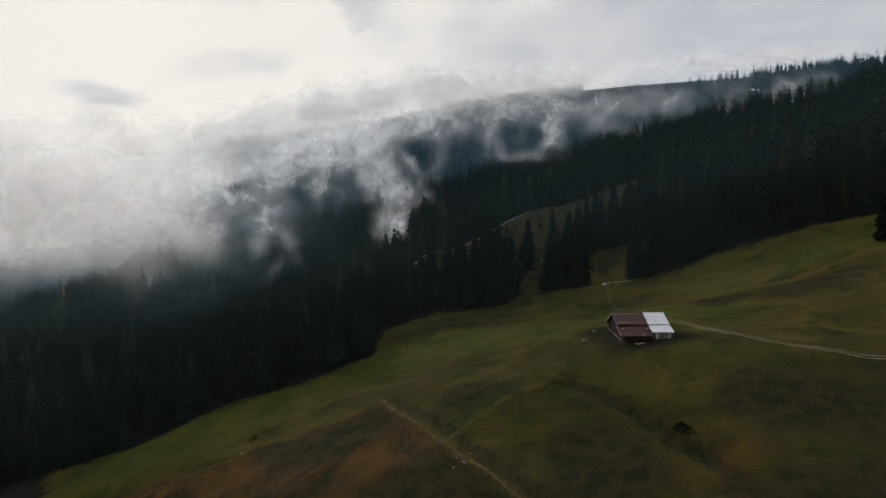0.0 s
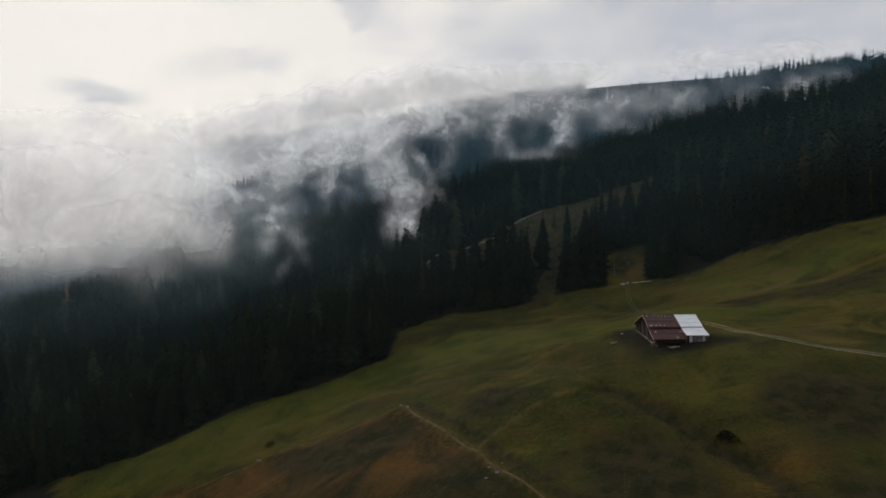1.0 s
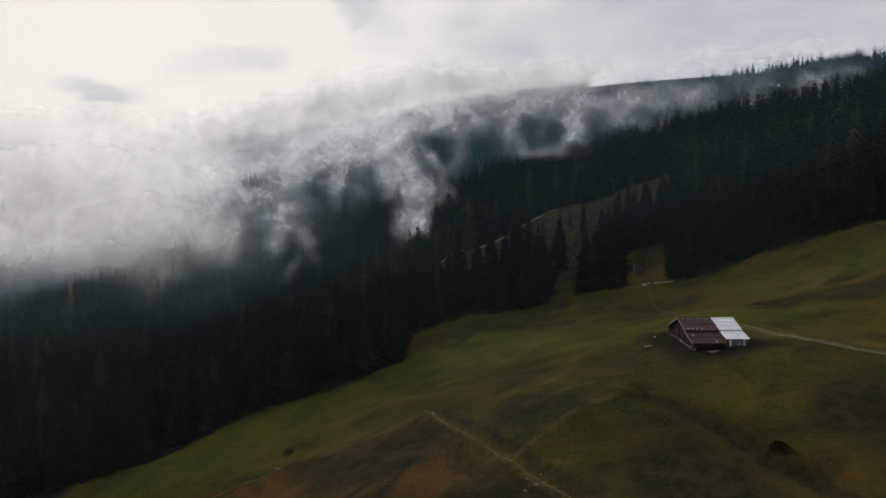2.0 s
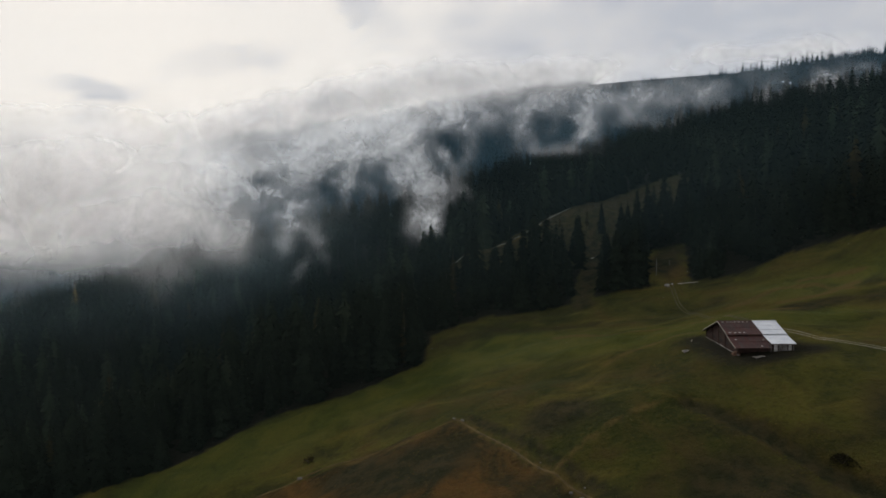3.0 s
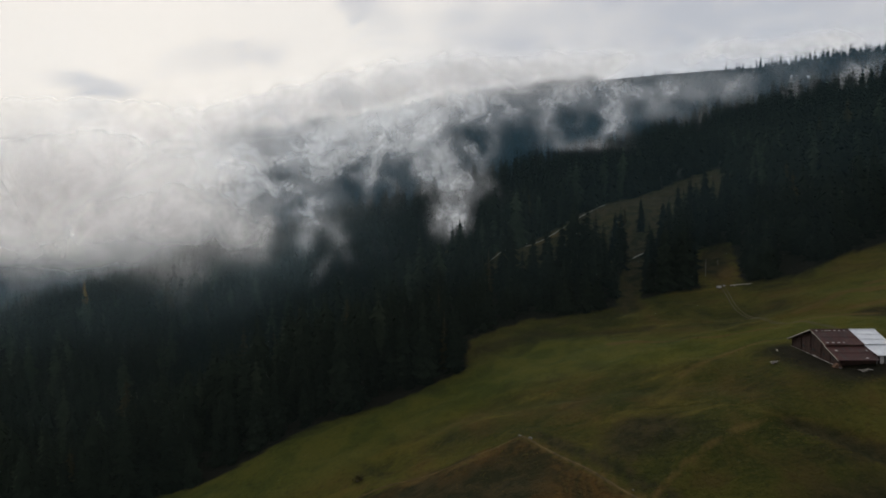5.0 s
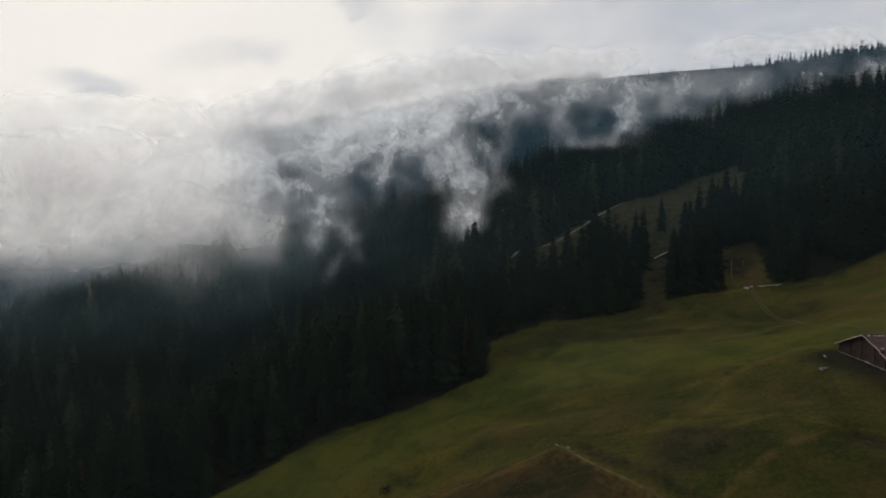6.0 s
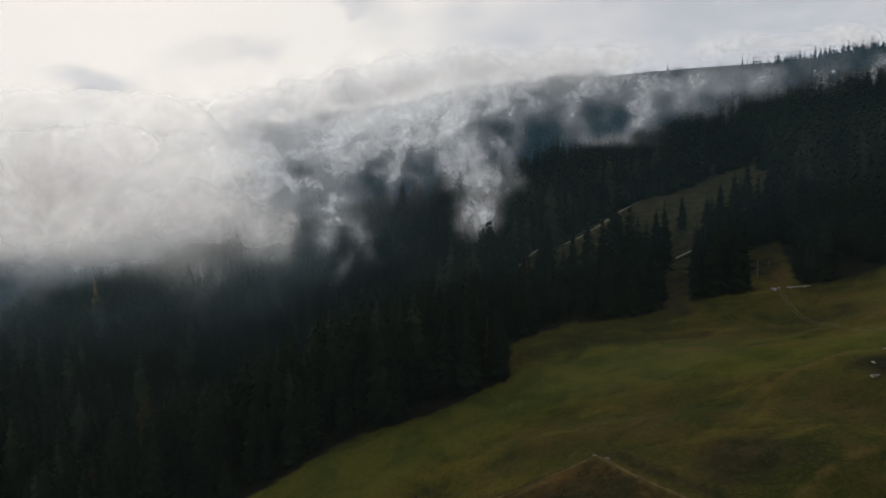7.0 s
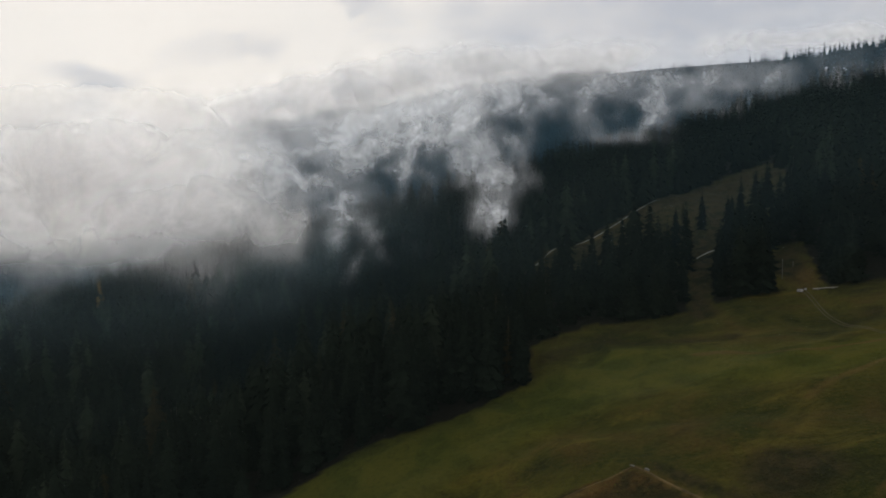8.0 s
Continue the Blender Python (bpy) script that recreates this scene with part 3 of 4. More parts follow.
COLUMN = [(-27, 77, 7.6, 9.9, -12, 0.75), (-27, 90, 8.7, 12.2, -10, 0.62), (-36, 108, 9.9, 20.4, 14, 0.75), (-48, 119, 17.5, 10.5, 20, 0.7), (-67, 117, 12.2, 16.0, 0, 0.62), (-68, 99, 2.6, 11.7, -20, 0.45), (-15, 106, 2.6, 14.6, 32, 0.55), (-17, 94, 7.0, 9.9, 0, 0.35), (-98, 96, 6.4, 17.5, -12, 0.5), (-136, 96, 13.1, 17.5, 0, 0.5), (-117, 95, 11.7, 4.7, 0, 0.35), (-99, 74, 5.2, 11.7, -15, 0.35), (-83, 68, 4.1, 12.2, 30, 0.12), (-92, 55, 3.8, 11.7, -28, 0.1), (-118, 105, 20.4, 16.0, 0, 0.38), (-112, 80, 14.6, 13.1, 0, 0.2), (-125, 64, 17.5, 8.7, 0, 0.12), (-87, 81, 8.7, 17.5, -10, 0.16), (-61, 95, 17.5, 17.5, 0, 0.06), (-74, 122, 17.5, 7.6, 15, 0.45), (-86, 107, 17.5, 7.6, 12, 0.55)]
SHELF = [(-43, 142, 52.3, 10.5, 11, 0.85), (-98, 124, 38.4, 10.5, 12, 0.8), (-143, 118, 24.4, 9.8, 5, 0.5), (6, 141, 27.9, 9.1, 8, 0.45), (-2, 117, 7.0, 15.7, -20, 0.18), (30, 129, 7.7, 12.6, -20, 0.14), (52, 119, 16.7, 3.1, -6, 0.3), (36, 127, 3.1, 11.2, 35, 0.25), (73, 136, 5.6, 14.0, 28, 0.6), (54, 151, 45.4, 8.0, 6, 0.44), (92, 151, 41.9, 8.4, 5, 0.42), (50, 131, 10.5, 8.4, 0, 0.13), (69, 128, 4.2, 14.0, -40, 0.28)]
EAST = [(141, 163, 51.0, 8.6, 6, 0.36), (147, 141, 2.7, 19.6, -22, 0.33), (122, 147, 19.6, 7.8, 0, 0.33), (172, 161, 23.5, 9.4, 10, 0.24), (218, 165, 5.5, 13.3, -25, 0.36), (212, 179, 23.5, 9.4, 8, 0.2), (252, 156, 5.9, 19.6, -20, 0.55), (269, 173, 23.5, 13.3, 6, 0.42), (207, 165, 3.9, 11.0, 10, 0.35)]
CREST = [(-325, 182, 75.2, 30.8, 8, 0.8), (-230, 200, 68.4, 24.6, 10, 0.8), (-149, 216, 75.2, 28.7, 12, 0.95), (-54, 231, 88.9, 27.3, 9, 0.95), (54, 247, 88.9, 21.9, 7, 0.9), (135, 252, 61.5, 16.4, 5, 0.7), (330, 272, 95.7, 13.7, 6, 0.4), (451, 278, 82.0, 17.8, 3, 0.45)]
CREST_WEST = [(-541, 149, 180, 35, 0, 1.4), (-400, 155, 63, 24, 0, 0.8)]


def mist_layers(count, first, gap, span, blobs, grain, torn, most, label, tint=(0.86, 0.85, 0.85)):
    """Thin sheets of one body of mist, one behind the other."""
    x0, x1, z0, z1 = span
    mat = mist_material("mist", blobs, 0.0, grain, torn, most, tint)
    for k in range(count):
        mist_bank(x0, x1, lambda x: first + gap * k + 0 * x, 0.15, z0, z1, mat, label, k + first * 0.1)


scene.cycles.transparent_max_bounces = 32
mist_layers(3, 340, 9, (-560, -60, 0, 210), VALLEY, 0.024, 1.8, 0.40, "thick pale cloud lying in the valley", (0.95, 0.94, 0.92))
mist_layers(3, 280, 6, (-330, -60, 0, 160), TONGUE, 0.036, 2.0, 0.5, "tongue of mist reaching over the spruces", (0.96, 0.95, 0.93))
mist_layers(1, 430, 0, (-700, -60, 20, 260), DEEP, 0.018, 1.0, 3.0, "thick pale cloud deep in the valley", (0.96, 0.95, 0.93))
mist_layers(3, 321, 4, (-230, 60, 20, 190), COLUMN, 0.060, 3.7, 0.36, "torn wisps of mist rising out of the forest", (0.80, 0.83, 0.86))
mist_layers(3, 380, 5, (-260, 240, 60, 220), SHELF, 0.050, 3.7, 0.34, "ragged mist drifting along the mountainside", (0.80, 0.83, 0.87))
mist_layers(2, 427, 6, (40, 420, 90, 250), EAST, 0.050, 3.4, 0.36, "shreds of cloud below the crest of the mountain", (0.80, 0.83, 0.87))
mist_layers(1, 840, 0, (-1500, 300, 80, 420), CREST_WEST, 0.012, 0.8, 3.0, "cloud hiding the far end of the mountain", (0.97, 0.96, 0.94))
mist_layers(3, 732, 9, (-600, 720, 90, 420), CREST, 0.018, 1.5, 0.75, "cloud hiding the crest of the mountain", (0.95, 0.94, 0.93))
# aerial haze put in as a sheet whose tint carries the blue
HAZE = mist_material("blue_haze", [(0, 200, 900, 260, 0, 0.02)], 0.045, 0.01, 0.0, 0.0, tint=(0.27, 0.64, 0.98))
# added pale veil, there only to lift the blacks of the forest
DARK_LIFT = mist_material("dark_lift_veil", [(0, 100, 900, 400, 0, 0.02)], 0.0048, 0.01, 0.0, 0.0, tint=(0.72, 0.95, 0.88))
mist_bank(-700, 800, lambda x: 455 + 0 * x, 0.2, 10, 420, HAZE, "sheet tinted blue as aerial haze before the mountainside", 6)
# haze painted as blue sheets, so that the spur stands out
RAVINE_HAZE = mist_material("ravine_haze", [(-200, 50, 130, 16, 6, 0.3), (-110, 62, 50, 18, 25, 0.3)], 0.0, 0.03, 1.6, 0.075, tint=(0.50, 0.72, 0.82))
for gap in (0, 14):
    mist_bank(-420, -10, lambda x: gap + np.interp(x, [-420, -260, -165, -118, -72, -10], [190, 205, 245, 292, 326, 345]), 0.0, -70, 200, RAVINE_HAZE, "sheet tinted blue as haze in the ravine behind the spur", 3 + gap)
# the same painted aerial blue, weaker, on two nearer sheets
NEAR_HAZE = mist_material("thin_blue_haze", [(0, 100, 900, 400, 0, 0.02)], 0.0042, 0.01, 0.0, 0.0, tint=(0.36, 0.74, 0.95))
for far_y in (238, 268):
    mist_bank(-500, 420, lambda x: far_y - 0.06 * x, 0.0, -60, 260, NEAR_HAZE, "thin sheet tinted blue as haze behind the nearest trees", far_y * 0.1)
# the added veil stands before the forest and brightens its darks
mist_bank(-330, 330, lambda x: np.minimum(160 + 0.23 * (x + 110), 198), 0.0, -20, 240, DARK_LIFT, "added faint veil that lifts the dark tones of the forest", 9)


# ---- barn ----
def sheet(bm, x0, x1, y0, z0, y1, z1, ribs, thick=0.05):
    """A ribbed metal roof sheet between two level edges, (y0, z0) above and (y1, z1) below."""
    step = (x1 - x0) / (ribs * 2)
    rows = []
    for y, z in ((y0, z0), (y1, z1)):
        top = [bm.verts.new((x0 + i * step, y, z + (0.04 if i % 2 else 0.0))) for i in range(ribs * 2 + 1)]
        low = [bm.verts.new((x0 + i * step, y, z - thick)) for i in range(ribs * 2 + 1)]
        rows.append((top, low))
    (t0, l0), (t1, l1) = rows
    for i in range(ribs * 2):
        bm.faces.new((t0[i], t1[i], t1[i + 1], t0[i + 1]))
        bm.faces.new((l0[i], l0[i + 1], l1[i + 1], l1[i]))
        bm.faces.new((t1[i], l1[i], l1[i + 1], t1[i + 1]))
        bm.faces.new((t0[i], t0[i + 1], l0[i + 1], l0[i]))
    bm.faces.new((t0[0], l0[0], l1[0], t1[0]))
    bm.faces.new((t0[-1], t1[-1], l1[-1], l0[-1]))
    bmesh.ops.recalc_face_normals(bm, faces=bm.faces)
    return bm


def courses(name, x0, x1, top, low, count, ribs, mat, parent, label):
    """A roof slope laid in overlapping courses of sheet, each one part; top and low are (y, z)."""
    for k in range(count):
        a, b = k / count, (k + 1) / count
        y0, z0 = top[0] + (low[0] - top[0]) * a, top[1] + (low[1] - top[1]) * a
        y1, z1 = top[0] + (low[0] - top[0]) * b, top[1] + (low[1] - top[1]) * b
        over = 0.12 if low[0] < top[0] else -0.12
        part(name, sheet(bmesh.new(), x0, x1, y0, z0 - 0.03, y1 - over, z1 + 0.01, ribs), mat, parent, label)


def make_barn():
    base = EYE - 30.75
    barn = empty("barn", pose(BARN[0], BARN[1], base, 0, 0, -4.3), "low wooden alpine barn with rusty red and pale metal roof", "barn")
    top = 5.7
    rnd = random.Random(4)
    # roof: four ribbed sheets a slope, each course its own part
    for k in range(4):
        x0, x1 = 0.02 + 1.9 * k, 1.9 * (k + 1)
        courses("red_roof_sheet", x0, x1, (0, top), (-5.6, top - 2.0), 2, 5, MAT_RED, barn, "rust red ribbed roof sheet")
        courses("red_roof_sheet", x0, x1, (-5.3, top - 2.2), (-10.1, top - 3.95), 2, 5, MAT_RED, barn, "rust red ribbed roof sheet")
        courses("red_roof_sheet", x0, x1, (0.03, top), (9.0, top - 3.8), 2, 5, MAT_RED, barn, "rust red ribbed roof sheet")
    for k in range(3):
        x0, x1 = 7.66 + 1.72 * k, 7.64 + 1.72 * (k + 1)
        courses("pale_roof_sheet", x0, x1, (0, top), (-5.1, top - 1.95), 3, 5, MAT_WHITE, barn, "pale new metal roof sheet")
        courses("pale_roof_sheet", x0, x1, (-4.9, top - 2.07), (-9.2, top - 3.2), 1, 5, MAT_WHITE, barn, "pale new metal roof sheet")
        courses("pale_roof_sheet", x0, x1, (0.03, top), (9.0, top - 3.8), 2, 5, MAT_WHITE, barn, "pale new metal roof sheet")
    part("ridge_cap", beam(bmesh.new(), (-0.05, 0, top + 0.05), (7.6, 0, top + 0.05), 0.34, 0.06), MAT_RED, barn)
    part("ridge_cap", beam(bmesh.new(), (7.62, 0, top + 0.05), (12.85, 0, top + 0.05), 0.34, 0.06), MAT_WHITE, barn)
    # flat stones that weigh the sheets down along the ridge and above the step
    for row_y, row_z, xs in ((-0.75, top - 0.17, (0.9, 2.0, 2.7, 3.5, 4.4, 5.3, 6.3)), (-5.0, top - 1.72, (0.8, 1.9, 2.9, 3.9)), (-7.2, top - 2.8, (1.2, 6.9)), (-9.6, top - 3.7, (5.6,))):
        for x in xs:
            bm = bmesh.new()
            bmesh.ops.create_icosphere(bm, subdivisions=1, radius=1.0)
            for v in bm.verts:
                v.co = Vector((v.co.x * rnd.uniform(0.20, 0.30), v.co.y * rnd.uniform(0.24, 0.36), v.co.z * 0.11)) + Vector((x + rnd.uniform(-0.15, 0.15) * 0, row_y, row_z + 0.06))
            part("roof_stone", bm, MAT_PLASTER, barn, "pale flat stone weighing down the roof")
    # rafters under the gable overhang
    for ya, za, yb, zb in ((9.0, top - 3.8, 0, top), (0, top, -5.6, top - 2.0), (-5.3, top - 2.2, -10.1, top - 3.95)):
        part("verge_board", beam(bmesh.new(), (-0.03, ya, za - 0.10), (-0.03, yb, zb - 0.10), 0.05, 0.2), MAT_GREYWOOD, barn, "silvered verge board along the gable")
        part("rafter", beam(bmesh.new(), (0.3, ya, za - 0.2), (0.3, yb, zb - 0.2), 0.14, 0.18), MAT_WOOD, barn)
    outline = [(8.6, top - 3.75), (0, top - 0.22), (-5.3, top - 2.2), (-9.5, top - 3.9)]

    def under(y):
        for (ya, za), (yb, zb) in zip(outline, outline[1:]):
            if yb <= y <= ya:
                return za + (zb - za) * (ya - y) / (ya - yb)
        return outline[-1][1]

    y = -9.5
    while y < 8.3:
        wide = rnd.uniform(0.24, 0.36)
        x = 0.75 + rnd.uniform(-0.02, 0.02)
        foot = 0.2 + rnd.uniform(-0.1, 0.1)
        bm = box(bmesh.new(), (x, y, foot), (x + 0.05, y + wide - 0.02, max(foot + 0.3, min(under(y), under(min(y + wide, 8.6))) - 0.05)), 0.008)
        part("board", bm, MAT_WOOD, barn)
        y += wide
    part("gable_lining", box(bmesh.new(), (0.86, -9.3, 0.0), (0.96, 8.3, top - 3.95)), MAT_WOOD, barn)
    part("plinth", box(bmesh.new(), (0.62, -9.6, -1.2), (1.0, 8.55, 0.15), 0.06), MAT_DIRTY, barn, "grimy limewashed stone plinth")
    y = -9.3
    while y < 8.0:
        long = rnd.uniform(0.5, 1.3)
        if rnd.random() < 0.72:
            bm = box(bmesh.new(), (0.50 + rnd.uniform(-0.05, 0.03), y, -1.0), (0.64, y + long - 0.06, rnd.uniform(-0.15, 0.5)), 0.05)
            part("plinth_stone", bm, rnd.choice((MAT_PLASTER, MAT_STONE, MAT_DIRTY)), barn, "pale limewashed plinth stone")
        y += long
    for y in (-9.4, -6.2, -3.0, 0.9, 4.6, 8.2):
        part("gable_post", box(bmesh.new(), (0.58, y, 0.3), (0.72, y + 0.14, under(max(-9.45, min(8.5, y + 0.14))) - 0.1), 0.01), MAT_WOOD, barn)
    part("sill_beam", beam(bmesh.new(), (0.62, -9.7, 0.22), (0.62, 8.6, 0.22), 0.2, 0.14), MAT_DIRTY, barn, "grimy sill beam")
    # flat panels on the boards, coloured as the dark inside of windows
    for y0, y1 in ((-7.6, -6.7), (-4.2, -3.5), (-0.6, 0.4), (3.2, 3.9)):
        part("window", box(bmesh.new(), (0.70, y0, 1.15), (0.73, y1, 1.7)), MAT_DARK, barn, "small near-black panel standing in for a window opening")
    part("back_wall", box(bmesh.new(), (0.8, 8.4, -1.2), (12.3, 8.6, top - 3.9)), MAT_WOOD, barn)
    part("east_wall", box(bmesh.new(), (12.1, -8.3, -1.2), (12.3, 8.35, top - 3.95)), MAT_WOOD, barn)
    part("front_wall", box(bmesh.new(), (1.0, -8.3, -1.2), (7.3, -8.1, top - 4.1)), MAT_WOOD, barn)
    part("side_wall", box(bmesh.new(), (7.32, -8.3, -1.2), (7.5, -7.6, top - 3.3)), MAT_WOOD, barn)
    part("lean_to_wall", box(bmesh.new(), (7.6, -7.9, -1.2), (12.0, -7.7, top - 3.0)), MAT_WOOD, barn)
    # pale panels and posts under the pale eaves
    for x0, x1, z1, mat in ((8.5, 9.2, 2.2, MAT_PLASTER), (9.5, 10.1, 2.1, MAT_DIRTY), (10.2, 11.2, 2.25, MAT_DIRTY), (11.4, 12.1, 2.2, MAT_PLASTER)):
        part("wall_panel", box(bmesh.new(), (x0, -8.72, 0.1), (x1, -8.66, z1), 0.01), mat, barn, "pale weathered wall panel")
    for x in (7.7, 9.3, 11.25, 12.3):
        part("post", box(bmesh.new(), (x, -9.05, -1.2), (x + 0.16, -8.89, top - 3.3), 0.015), MAT_DIRTY, barn)
    part("eaves_beam", beam(bmesh.new(), (7.6, -9.0, top - 3.32), (12.7, -9.0, top - 3.32), 0.14, 0.16), MAT_GREYWOOD, barn)
    return barn


make_barn()


# ---- small things on the pasture ----
def on_ground(x, y, turn=0.0, sink=0.0):
    return pose(x, y, height(x, y) - sink, 0, 0, turn)


def boulder(x, y, sx, sy, sz, seed, label, mat=None):
    rnd = random.Random(seed)
    bm = bmesh.new()
    bmesh.ops.create_icosphere(bm, subdivisions=3, radius=1.0)
    off = Vector((rnd.uniform(0, 50), rnd.uniform(0, 50), 3))
    for v in bm.verts:
        k = 1 + 0.28 * noise.noise(v.co * 1.3 + off) + 0.1 * noise.noise(v.co * 4 + off)
        v.co = Vector((v.co.x * sx * k, v.co.y * sy * k, min(max(v.co.z * k, -0.35), 0.55 + 0.2 * v.co.x) * sz * 1.3))
    me = bpy.data.meshes.new("boulder")
    bm.to_mesh(me)
    bm.free()
    me.materials.append(mat or MAT_STONE)
    ob = new("boulder", me)
    ob.matrix_world = on_ground(x, y, rnd.uniform(0, 360), -0.3 * sz)
    return tagged(ob, label, "boulder")


boulder(63.7, 234.6, 1.1, 0.8, 0.75, 1, "pale limestone boulder at the fork of the track")
boulder(65.7, 234.9, 0.45, 0.4, 0.45, 2, "small pale stone beside the track")
boulder(-17.4, 152.0, 0.6, 0.3, 0.22, 3, "grey stone at the corner of the earth bank", MAT_DIRTY)
boulder(-15.6, 149.6, 0.45, 0.35, 0.30, 4, "grey stone on the earth bank", MAT_DIRTY)
boulder(-61.0, 203.2, 2.6, 0.9, 0.2, 5, "low mossy grey rock at the foot of the spruces", MAT_DIRTY)
boulder(-53.8, 152.4, 0.8, 0.5, 0.35, 6, "grey stone beside the brown bog", MAT_DIRTY)
for k, (bx, by, bs) in enumerate(((-1.6, 126.6, 0.22), (2.0, 116.8, 0.4), (3.4, 114.6, 0.5), (1.2, 113.6, 0.35), (4.6, 117.4, 0.3))):
    boulder(bx, by, bs, bs * 0.7, bs * 0.5, 20 + k, "small grey stone on the earth bank", MAT_DIRTY)


def taper(bm, a, b, ra, rb, sides=9):
    """Adds a tapered round pole from a to b."""
    a, b = Vector(a), Vector(b)
    m = Matrix.Translation((a + b) / 2) @ (b - a).to_track_quat("Z", "Y").to_matrix().to_4x4()
    bmesh.ops.create_cone(bm, cap_ends=True, segments=sides, radius1=ra, radius2=rb, depth=(b - a).length, matrix=m)
    return bm


def make_log():
    ax, ay, bx, by = 67.2, 233.6, 73.6, 231.2
    za, zb = height(ax, ay) + 0.32, height(bx, by) + 0.32
    ob = empty("log", pose(ax, ay, za), "long pale debarked log lying beside the track", "log")
    part("stem", taper(bmesh.new(), (0, 0, 0.1), (bx - ax, by - ay, zb - za), 0.19, 0.14), MAT_GREYWOOD, ob)
    for f in (0.2, 0.8):
        x, y = ax + (bx - ax) * f, ay + (by - ay) * f
        g, z = height(x, y), za + (zb - za) * f
        part("bearer", box(bmesh.new(), (x - ax - 0.12, y - ay - 0.4, g - za - 0.15), (x - ax + 0.12, y - ay + 0.4, z - za - 0.13), 0.02), MAT_GREYWOOD, ob)
    return ob


make_log()


def make_trough(x, y, turn):
    ob = empty("water_trough", on_ground(x, y, turn, 0.05) @ Matrix.Scale(0.7, 4), "silvered wooden water trough on the grass by the barn", "trough")
    for y0 in (-0.38, 0.30):
        part("side", box(bmesh.new(), (-1.3, y0, 0.12), (1.3, y0 + 0.08, 0.6), 0.015), MAT_GREYWOOD, ob)
    for x0 in (-1.3, 1.2):
        part("end", box(bmesh.new(), (x0, -0.296, 0.12), (x0 + 0.1, 0.296, 0.56), 0.015), MAT_GREYWOOD, ob)
    part("bottom", box(bmesh.new(), (-1.196, -0.296, 0.12), (1.196, 0.296, 0.2)), MAT_GREYWOOD, ob)
    for x0 in (-0.9, 0.7):
        part("foot", box(bmesh.new(), (x0, -0.42, -0.2), (x0 + 0.2, 0.42, 0.116), 0.02), MAT_STONE, ob)
    return ob


make_trough(36.4, 151.6, 12)


def plank_heap(x, y, turn, count, length, label):
    rnd = random.Random(round(x))
    ob = empty("plank_heap", on_ground(x, y, turn, 0.02), label, "planks")
    for k in range(count):
        bm = bmesh.new()
        a, o = rnd.uniform(-0.35, 0.35), rnd.uniform(-0.4, 0.4)
        l = length * rnd.uniform(0.7, 1.1) / 2
        beam(bm, (-l * math.cos(a) + o, -l * math.sin(a), 0.05 + 0.07 * k), (l * math.cos(a) + o, l * math.sin(a), 0.07 + 0.07 * k), 0.22, 0.05)
        part("plank", bm, MAT_GREYWOOD, ob)
    return ob


plank_heap(46.3, 138.6, 15, 5, 2.6, "heap of silvered planks in front of the barn")
plank_heap(39.8, 156.8, 70, 4, 1.6, "grey planks stacked by the corner of the barn")


def log_pile(x, y, turn, label):
    ob = empty("firewood_pile", on_ground(x, y, turn, 0.05), label, "firewood")
    rnd = random.Random(5)
    for row in range(3):
        for k in range(5 - row):
            r = rnd.uniform(0.13, 0.17)
            yy, zz = (k + row * 0.5) * 0.3 - 0.8, 0.15 + row * 0.26
            part("billet", taper(bmesh.new(), (-0.5, yy, zz), (0.5, yy, zz), r, r, 7), MAT_CUT, ob)
    return ob


log_pile(42.6, 141.6, 80, "stack of cut firewood against the corner of the barn")


def ribbon(line, half, lift, mat, name, label, category, rise=0.0, seed=1):
    """A strip draped over the ground along a line of plan points, with a rounded back of height rise."""
    rnd = random.Random(seed)
    pts = []
    for (x1, y1), (x2, y2) in zip(line, line[1:]):
        n = max(2, round(math.hypot(x2 - x1, y2 - y1) / 1.0))
        pts += [(x1 + (x2 - x1) * i / n, y1 + (y2 - y1) * i / n) for i in range(n)]
    pts.append(line[-1])
    for _ in range(6):
        pts = [pts[0]] + [tuple((a[k] + 2 * b[k] + c[k]) / 4 for k in (0, 1)) for a, b, c in zip(pts, pts[1:], pts[2:])] + [pts[-1]]
    verts, faces = [], []
    across = (-1.0, -0.55, 0.0, 0.55, 1.0)
    for i, (x, y) in enumerate(pts):
        (xa, ya), (xb, yb) = pts[max(0, i - 1)], pts[min(len(pts) - 1, i + 1)]
        d = math.hypot(xb - xa, yb - ya)
        nx, ny = -(yb - ya) / d, (xb - xa) / d
        w = half * rnd.uniform(0.75, 1.2)
        r = rise * rnd.uniform(0.6, 1.3)
        for c in across:
            px_, py_ = x + nx * w * c, y + ny * w * c
            verts.append((px_, py_, height(px_, py_) + (lift if abs(c) < 1 else -0.05) + r * (1 - c * c)))
    k = len(across)
    for i in range(len(pts) - 1):
        for j in range(k - 1):
            a = i * k + j
            faces.append((a, a + 1, a + k + 1, a + k))
    return tagged(new(name, np_mesh(name, verts, faces, mat, True)), label, category, kind="structure")


def offset(line, d):
    out = []
    for i, (x, y) in enumerate(line):
        (xa, ya), (xb, yb) = line[max(0, i - 1)], line[min(len(line) - 1, i + 1)]
        n = math.hypot(xb - xa, yb - ya)
        out.append((x - (yb - ya) / n * d, y + (xb - xa) / n * d))
    return out


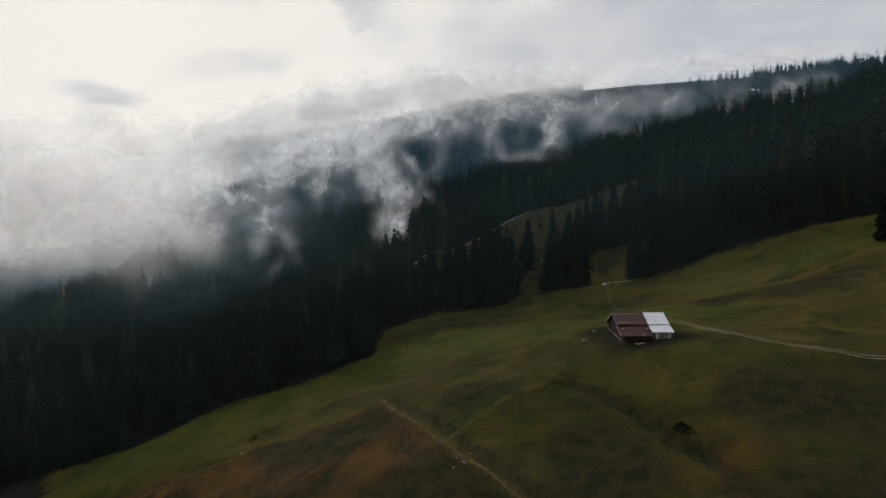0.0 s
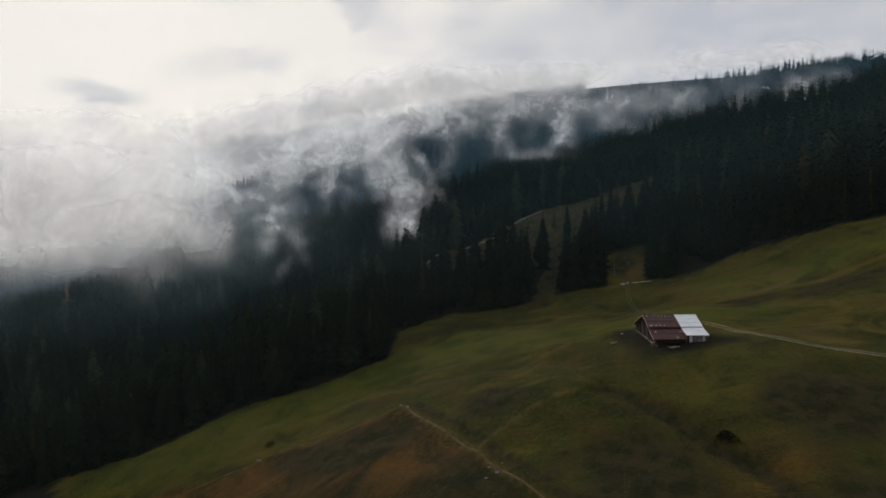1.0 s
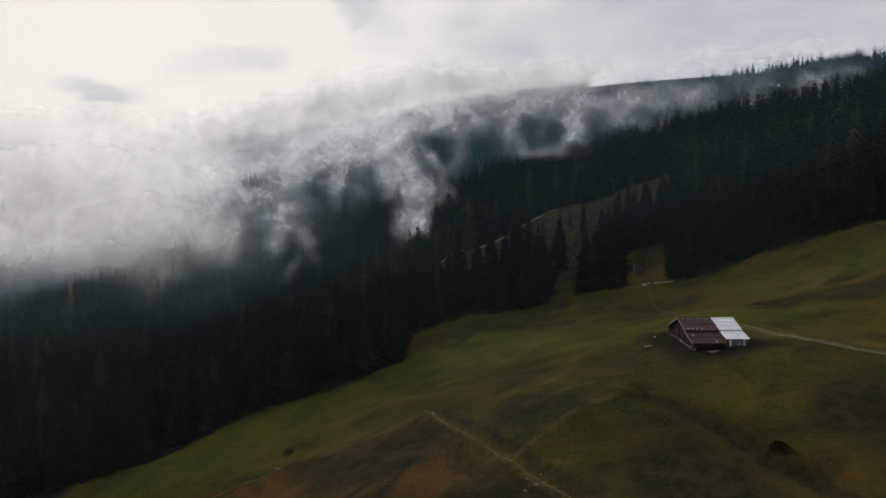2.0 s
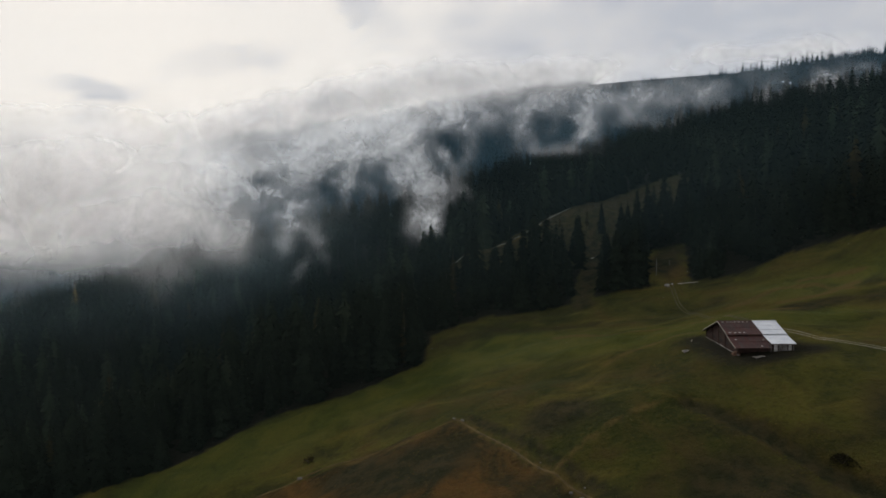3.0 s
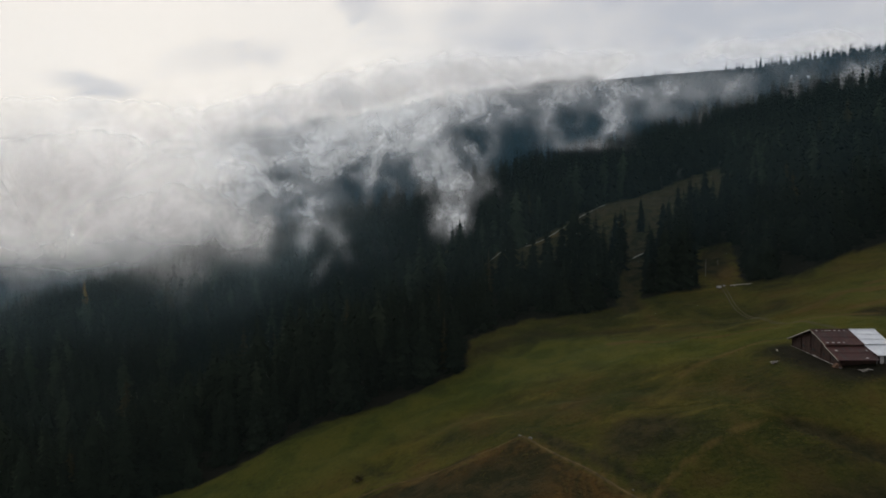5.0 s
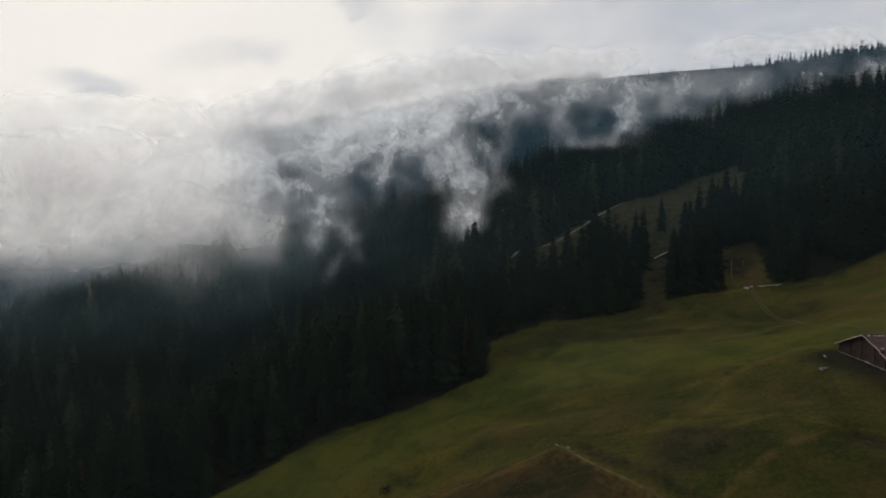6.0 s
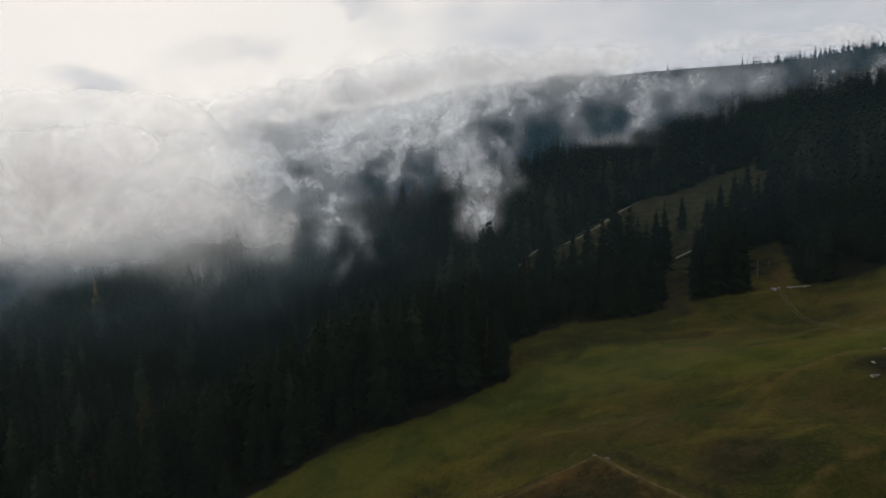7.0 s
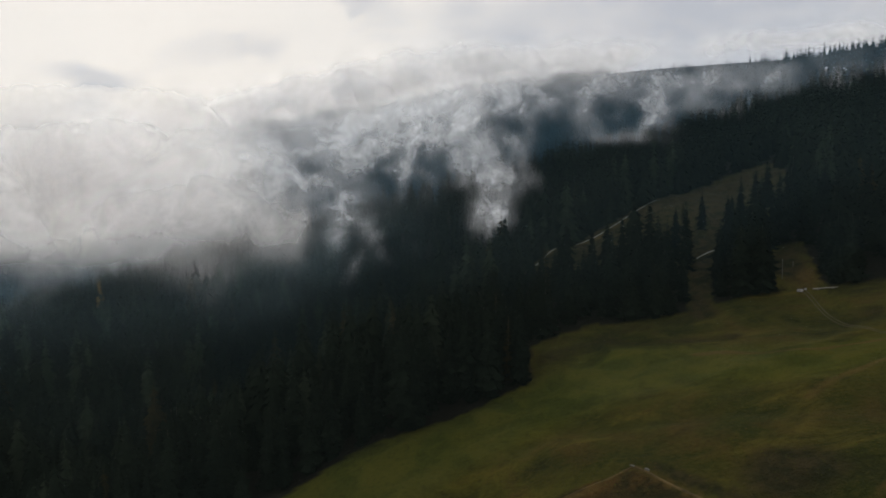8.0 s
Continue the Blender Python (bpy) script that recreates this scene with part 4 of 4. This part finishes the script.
EAST = [(60.0, 160.0), (62.5, 155.0), (65.5, 147.0), (69.2, 139.7), (78.6, 128.6), (91, 120.6), (110, 113), (150, 104), (210, 100)]
for d in (-0.65, 0.65):
    ribbon(offset(EAST, d), 0.08, 0.04, MAT_TRACK, "track", "pale gravel wheel rut across the pasture", "track", seed=3)
NORTH = [(65.2, 237), (64.6, 231.5), (62.8, 224.5), (61.2, 217), (60.7, 205.5), (60.1, 189.5), (59, 176), (59.5, 164)]
for d in (-0.5, 0.5):
    ribbon(offset(NORTH, d), 0.22, 0.05, MAT_RUT, "track", "faint earthen wheel rut leading to the forest", "track", seed=4)
ribbon([(-17.4, 151.8), (-30, 150.2), (-47, 153), (-68, 150.6), (-80, 146)], 0.28, 0.0, MAT_BANK, "earth_bank", "low bank of dry bent grass round the bog", "bank", 0.18, 5)
ribbon([(-17.2, 151.6), (-8.5, 136.5), (0.4, 121), (8.3, 109), (16, 97)], 0.28, 0.0, MAT_BANK, "earth_bank", "low bank of dry bent grass round the bog", "bank", 0.18, 6)

ribbon([(-16, 274), (-8, 280), (4, 288), (16, 296), (30, 304), (46, 315)], 0.24, 0.08, MAT_TRACK, "track", "pale footpath along the rim of the clearing", "track", 0.1, 8)
ribbon([(43.5, 265.5), (48, 267.5), (52, 268.5), (56.5, 271.5)], 0.18, 0.08, MAT_TRACK, "track", "pale stony path between the spruces", "track", 0.1, 9)


def make_bush(x, y, size, seed, label, leaf, leaves=1100):
    """A low bush: short limbs and many small leaf clumps."""
    rnd = random.Random(seed)
    ob = empty("bush", on_ground(x, y, 0, 0.1), label, "bush")
    bm = bmesh.new()
    for _ in range(9):
        a, r = rnd.uniform(0, 6.28), rnd.uniform(0.3, 0.8) * size
        taper(bm, (0, 0, -0.1), (r * math.cos(a), r * math.sin(a), rnd.uniform(0.35, 0.65) * size), 0.06, 0.015, 5)
    part("limbs", bm, MAT_BARK, ob)
    verts, tris = [], []
    for _ in range(leaves):
        a, f = rnd.uniform(0, 6.28), rnd.random() ** 0.5
        h = rnd.random()
        r = size * f * (1.0 - 0.6 * h) * (1 + 0.25 * math.sin(3 * a + seed))
        c = Vector((r * math.cos(a), r * math.sin(a), h * size * 0.72 * (1.1 - 0.5 * f)))
        b = len(verts)
        for _k in range(3):
            verts.append(tuple(c + Vector((rnd.uniform(-1, 1), rnd.uniform(-1, 1), rnd.uniform(-1, 1))) * 0.17))
        tris.append((b, b + 1, b + 2))
    o = new("leaves", np_mesh("leaves", verts, tris, leaf))
    o.parent = ob
    return ob


make_bush(44.6, 110.4, 2.4, 3, "dark low juniper bush beside the ditch", MAT_JUNIPER)
make_bush(-53.0, 159.2, 2.2, 5, "thin grey-brown bush at the edge of the bog", MAT_TWIG, 420)


# ---- spruces standing alone in the clearing ----
for x, y, size in ((36, 268, 0.62), (40, 277, 0.7), (52, 281, 0.62), (58, 272, 0.78), (63, 279, 0.7), (69, 284, 0.75), (76, 283, 0.8), (84, 292, 0.8), (88, 284, 0.85), (72, 275, 0.8), (27, 281, 0.5), (57, 244, 1.0), (54, 250, 0.95), (141.5, 190.5, 0.7), (146, 193, 0.8)):
    spruce(FINE[round(x + y) % 5], x, y, size, x * 37)
for x, y, size in ((203, 281, 0.75), (128, 316, 0.9), (47, 287, 0.55)):
    spruce(LARCH[round(x) % 2], x, y, size, x * 37, True)


GOLD = (np_mesh("trunk", *trunk_mesh(rng, 20), MAT_BARK, True), np_mesh("crown", *spruce_crown(rng, 20, 3.2, 15, 8, True), MAT_GOLD), 20)
spruce(GOLD, -241, 372, 1.3, 20, True)
spruce(FINE[1], -243, 350, 1.2, 70)
spruce(FINE[0], -252, 356, 1.1, 10)
spruce(LARCH[1], 35, 290, 0.4, 50, True)


def make_house(x, y, turn, long, deep, wall, rise, label, roof_mat, wall_mat):
    """A plain mountain house with a gabled roof, chimney, door and windows; its long side faces down the slope."""
    z = min(height(x + a, y + b) for a in (-long / 2, long / 2) for b in (-deep / 2, deep / 2))
    ob = empty("mountain_house", pose(x, y, z, 0, 0, turn), label, "house")
    top = height(x, y) - z + wall
    hx, hy = long / 2, deep / 2
    for name, lo, hi in (("wall", (-hx, -hy, -1), (hx, -hy + 0.3, top)), ("wall", (-hx, hy - 0.3, -1), (hx, hy, top)), ("wall", (-hx, -hy + 0.3, -1), (-hx + 0.3, hy - 0.3, top)), ("wall", (hx - 0.3, -hy + 0.3, -1), (hx, hy - 0.3, top))):
        part(name, box(bmesh.new(), lo, hi), wall_mat, ob)
    for side in (-1, 1):
        bm = bmesh.new()
        sheet(bm, -hx - 0.8, hx + 0.8, 0, top + rise, side * (hy + 0.9), top - rise * 0.9 / hy, 16, 0.15)
        part("roof", bm, roof_mat, ob, "pale metal roof slope")
        bm = bmesh.new()
        a = [bm.verts.new(c) for c in ((side * (hx - 0.15), -hy, top), (side * (hx - 0.15), hy, top), (side * (hx - 0.15), 0, top + rise - 0.15))]
        b = [bm.verts.new((v.co.x - side * 0.15, v.co.y, v.co.z)) for v in a]
        for f in (a, b[::-1], (a[0], b[0], b[1], a[1]), (a[1], b[1], b[2], a[2]), (a[2], b[2], b[0], a[0])):
            bm.faces.new(f)
        part("gable", bm, wall_mat, ob)
    n = max(2, round(long / 3))
    for k in range(n):
        wx = -hx + long * (k + 0.5) / n
        part("door" if k == n // 2 else "window", box(bmesh.new(), (wx - 0.45, -hy - 0.02, top - (2.3 if k == n // 2 else 1.6)), (wx + 0.45, -hy + 0.05, top - 0.5)), MAT_DARK, ob)
    part("chimney", box(bmesh.new(), (hx * 0.3, 0.4, top + rise * 0.5), (hx * 0.3 + 0.8, 1.2, top + rise + 0.9), 0.05), MAT_STONE, ob)
    return ob


make_house(HUT[0], HUT[1], 8, 19, 9, 3.6, 2.6, "long pale-roofed mountain house high on the slope", MAT_WHITE, MAT_PLASTER)
make_house(COTTAGE[0], COTTAGE[1], 20, 8, 6, 2.0, 1.6, "small hut with a grey metal roof among spruces", MAT_GREYWOOD, MAT_WOOD)


def make_pole(x, y, tall, label):
    ob = empty("marker_pole", on_ground(x, y, 0, 0.3), label, "pole")
    part("pole", taper(bmesh.new(), (0, 0, 0), (0, 0, tall), 0.10, 0.08), MAT_DIRTY, ob)
    part("cap", taper(bmesh.new(), (0, 0, tall + 0.002), (0, 0, tall + 0.14), 0.13, 0.04), MAT_DIRTY, ob)
    return ob


make_pole(33, 301, 3.2, "pale wooden pole on the knoll above the clearing")
make_pole(63.0, 243.5, 6.5, "tall pale pole beside the forest track")
make_pole(70.5, 250, 2.0, "short pale post beside the forest track")


# ---- tussocks of grass over the pasture ----
def tussocks(name, count, seed, mat, low, high, weight, label):
    """Many small tufts of blades in one mesh, thicker where weight is high."""
    r = np.random.RandomState(seed)
    x, y = r.uniform(-115, 190, count * 6), r.uniform(88, 236, count * 6)
    good = inside(x, y, MEADOW) & (r.uniform(0, 1, x.size) < weight(x, y)) & ~((np.abs(x - 49) < 9) & (np.abs(y - 149) < 12))
    x, y = x[good][:count], y[good][:count]
    z = land(x, y) + ground_detail(x, y) - 0.03
    vs, n = [], len(x)
    blades = 7
    for k in range(blades):
        a, t = r.uniform(0, 6.283, n), r.uniform(low, high, n)
        lean, wide = r.uniform(0.8, 2.2, n) * t, t * 0.5
        c, s = np.cos(a), np.sin(a)
        vs.append(np.stack([x - s * wide, y + c * wide, z], -1))
        vs.append(np.stack([x + s * wide, y - c * wide, z], -1))
        vs.append(np.stack([x + c * lean, y + s * lean, z + t], -1))
    verts = np.stack(vs, 1).reshape(-1, 3)
    faces = np.arange(n * blades * 3).reshape(-1, 3)
    return tagged(new(name, np_mesh(name, verts, faces, mat)), label, "grass", kind="stuff")


def patches(x, y, a, b, c):
    return np.clip(0.5 + 0.9 * np.sin(x / a + 1.7 * np.sin(y / b)) * np.sin(y / c + 1.3 * np.sin(x / b)), 0, 1) ** 2


MAT_STRAW = foliage("straw_coloured_grass", (0.055, 0.042, 0.013), (0.120, 0.088, 0.028), 0.5)
MAT_GREEN = foliage("dark_green_grass", (0.040, 0.052, 0.009), (0.110, 0.115, 0.022), 0.5)
tussocks("straw_tussocks", 8000, 21, MAT_STRAW, 0.08, 0.18, lambda x, y: patches(x, y, 9, 7, 6), "straw-coloured tussocks of grass on the pasture")
tussocks("green_tussocks", 14000, 22, MAT_GREEN, 0.06, 0.15, lambda x, y: patches(x, y, 13, 8, 9), "dark green tussocks of grass on the pasture")
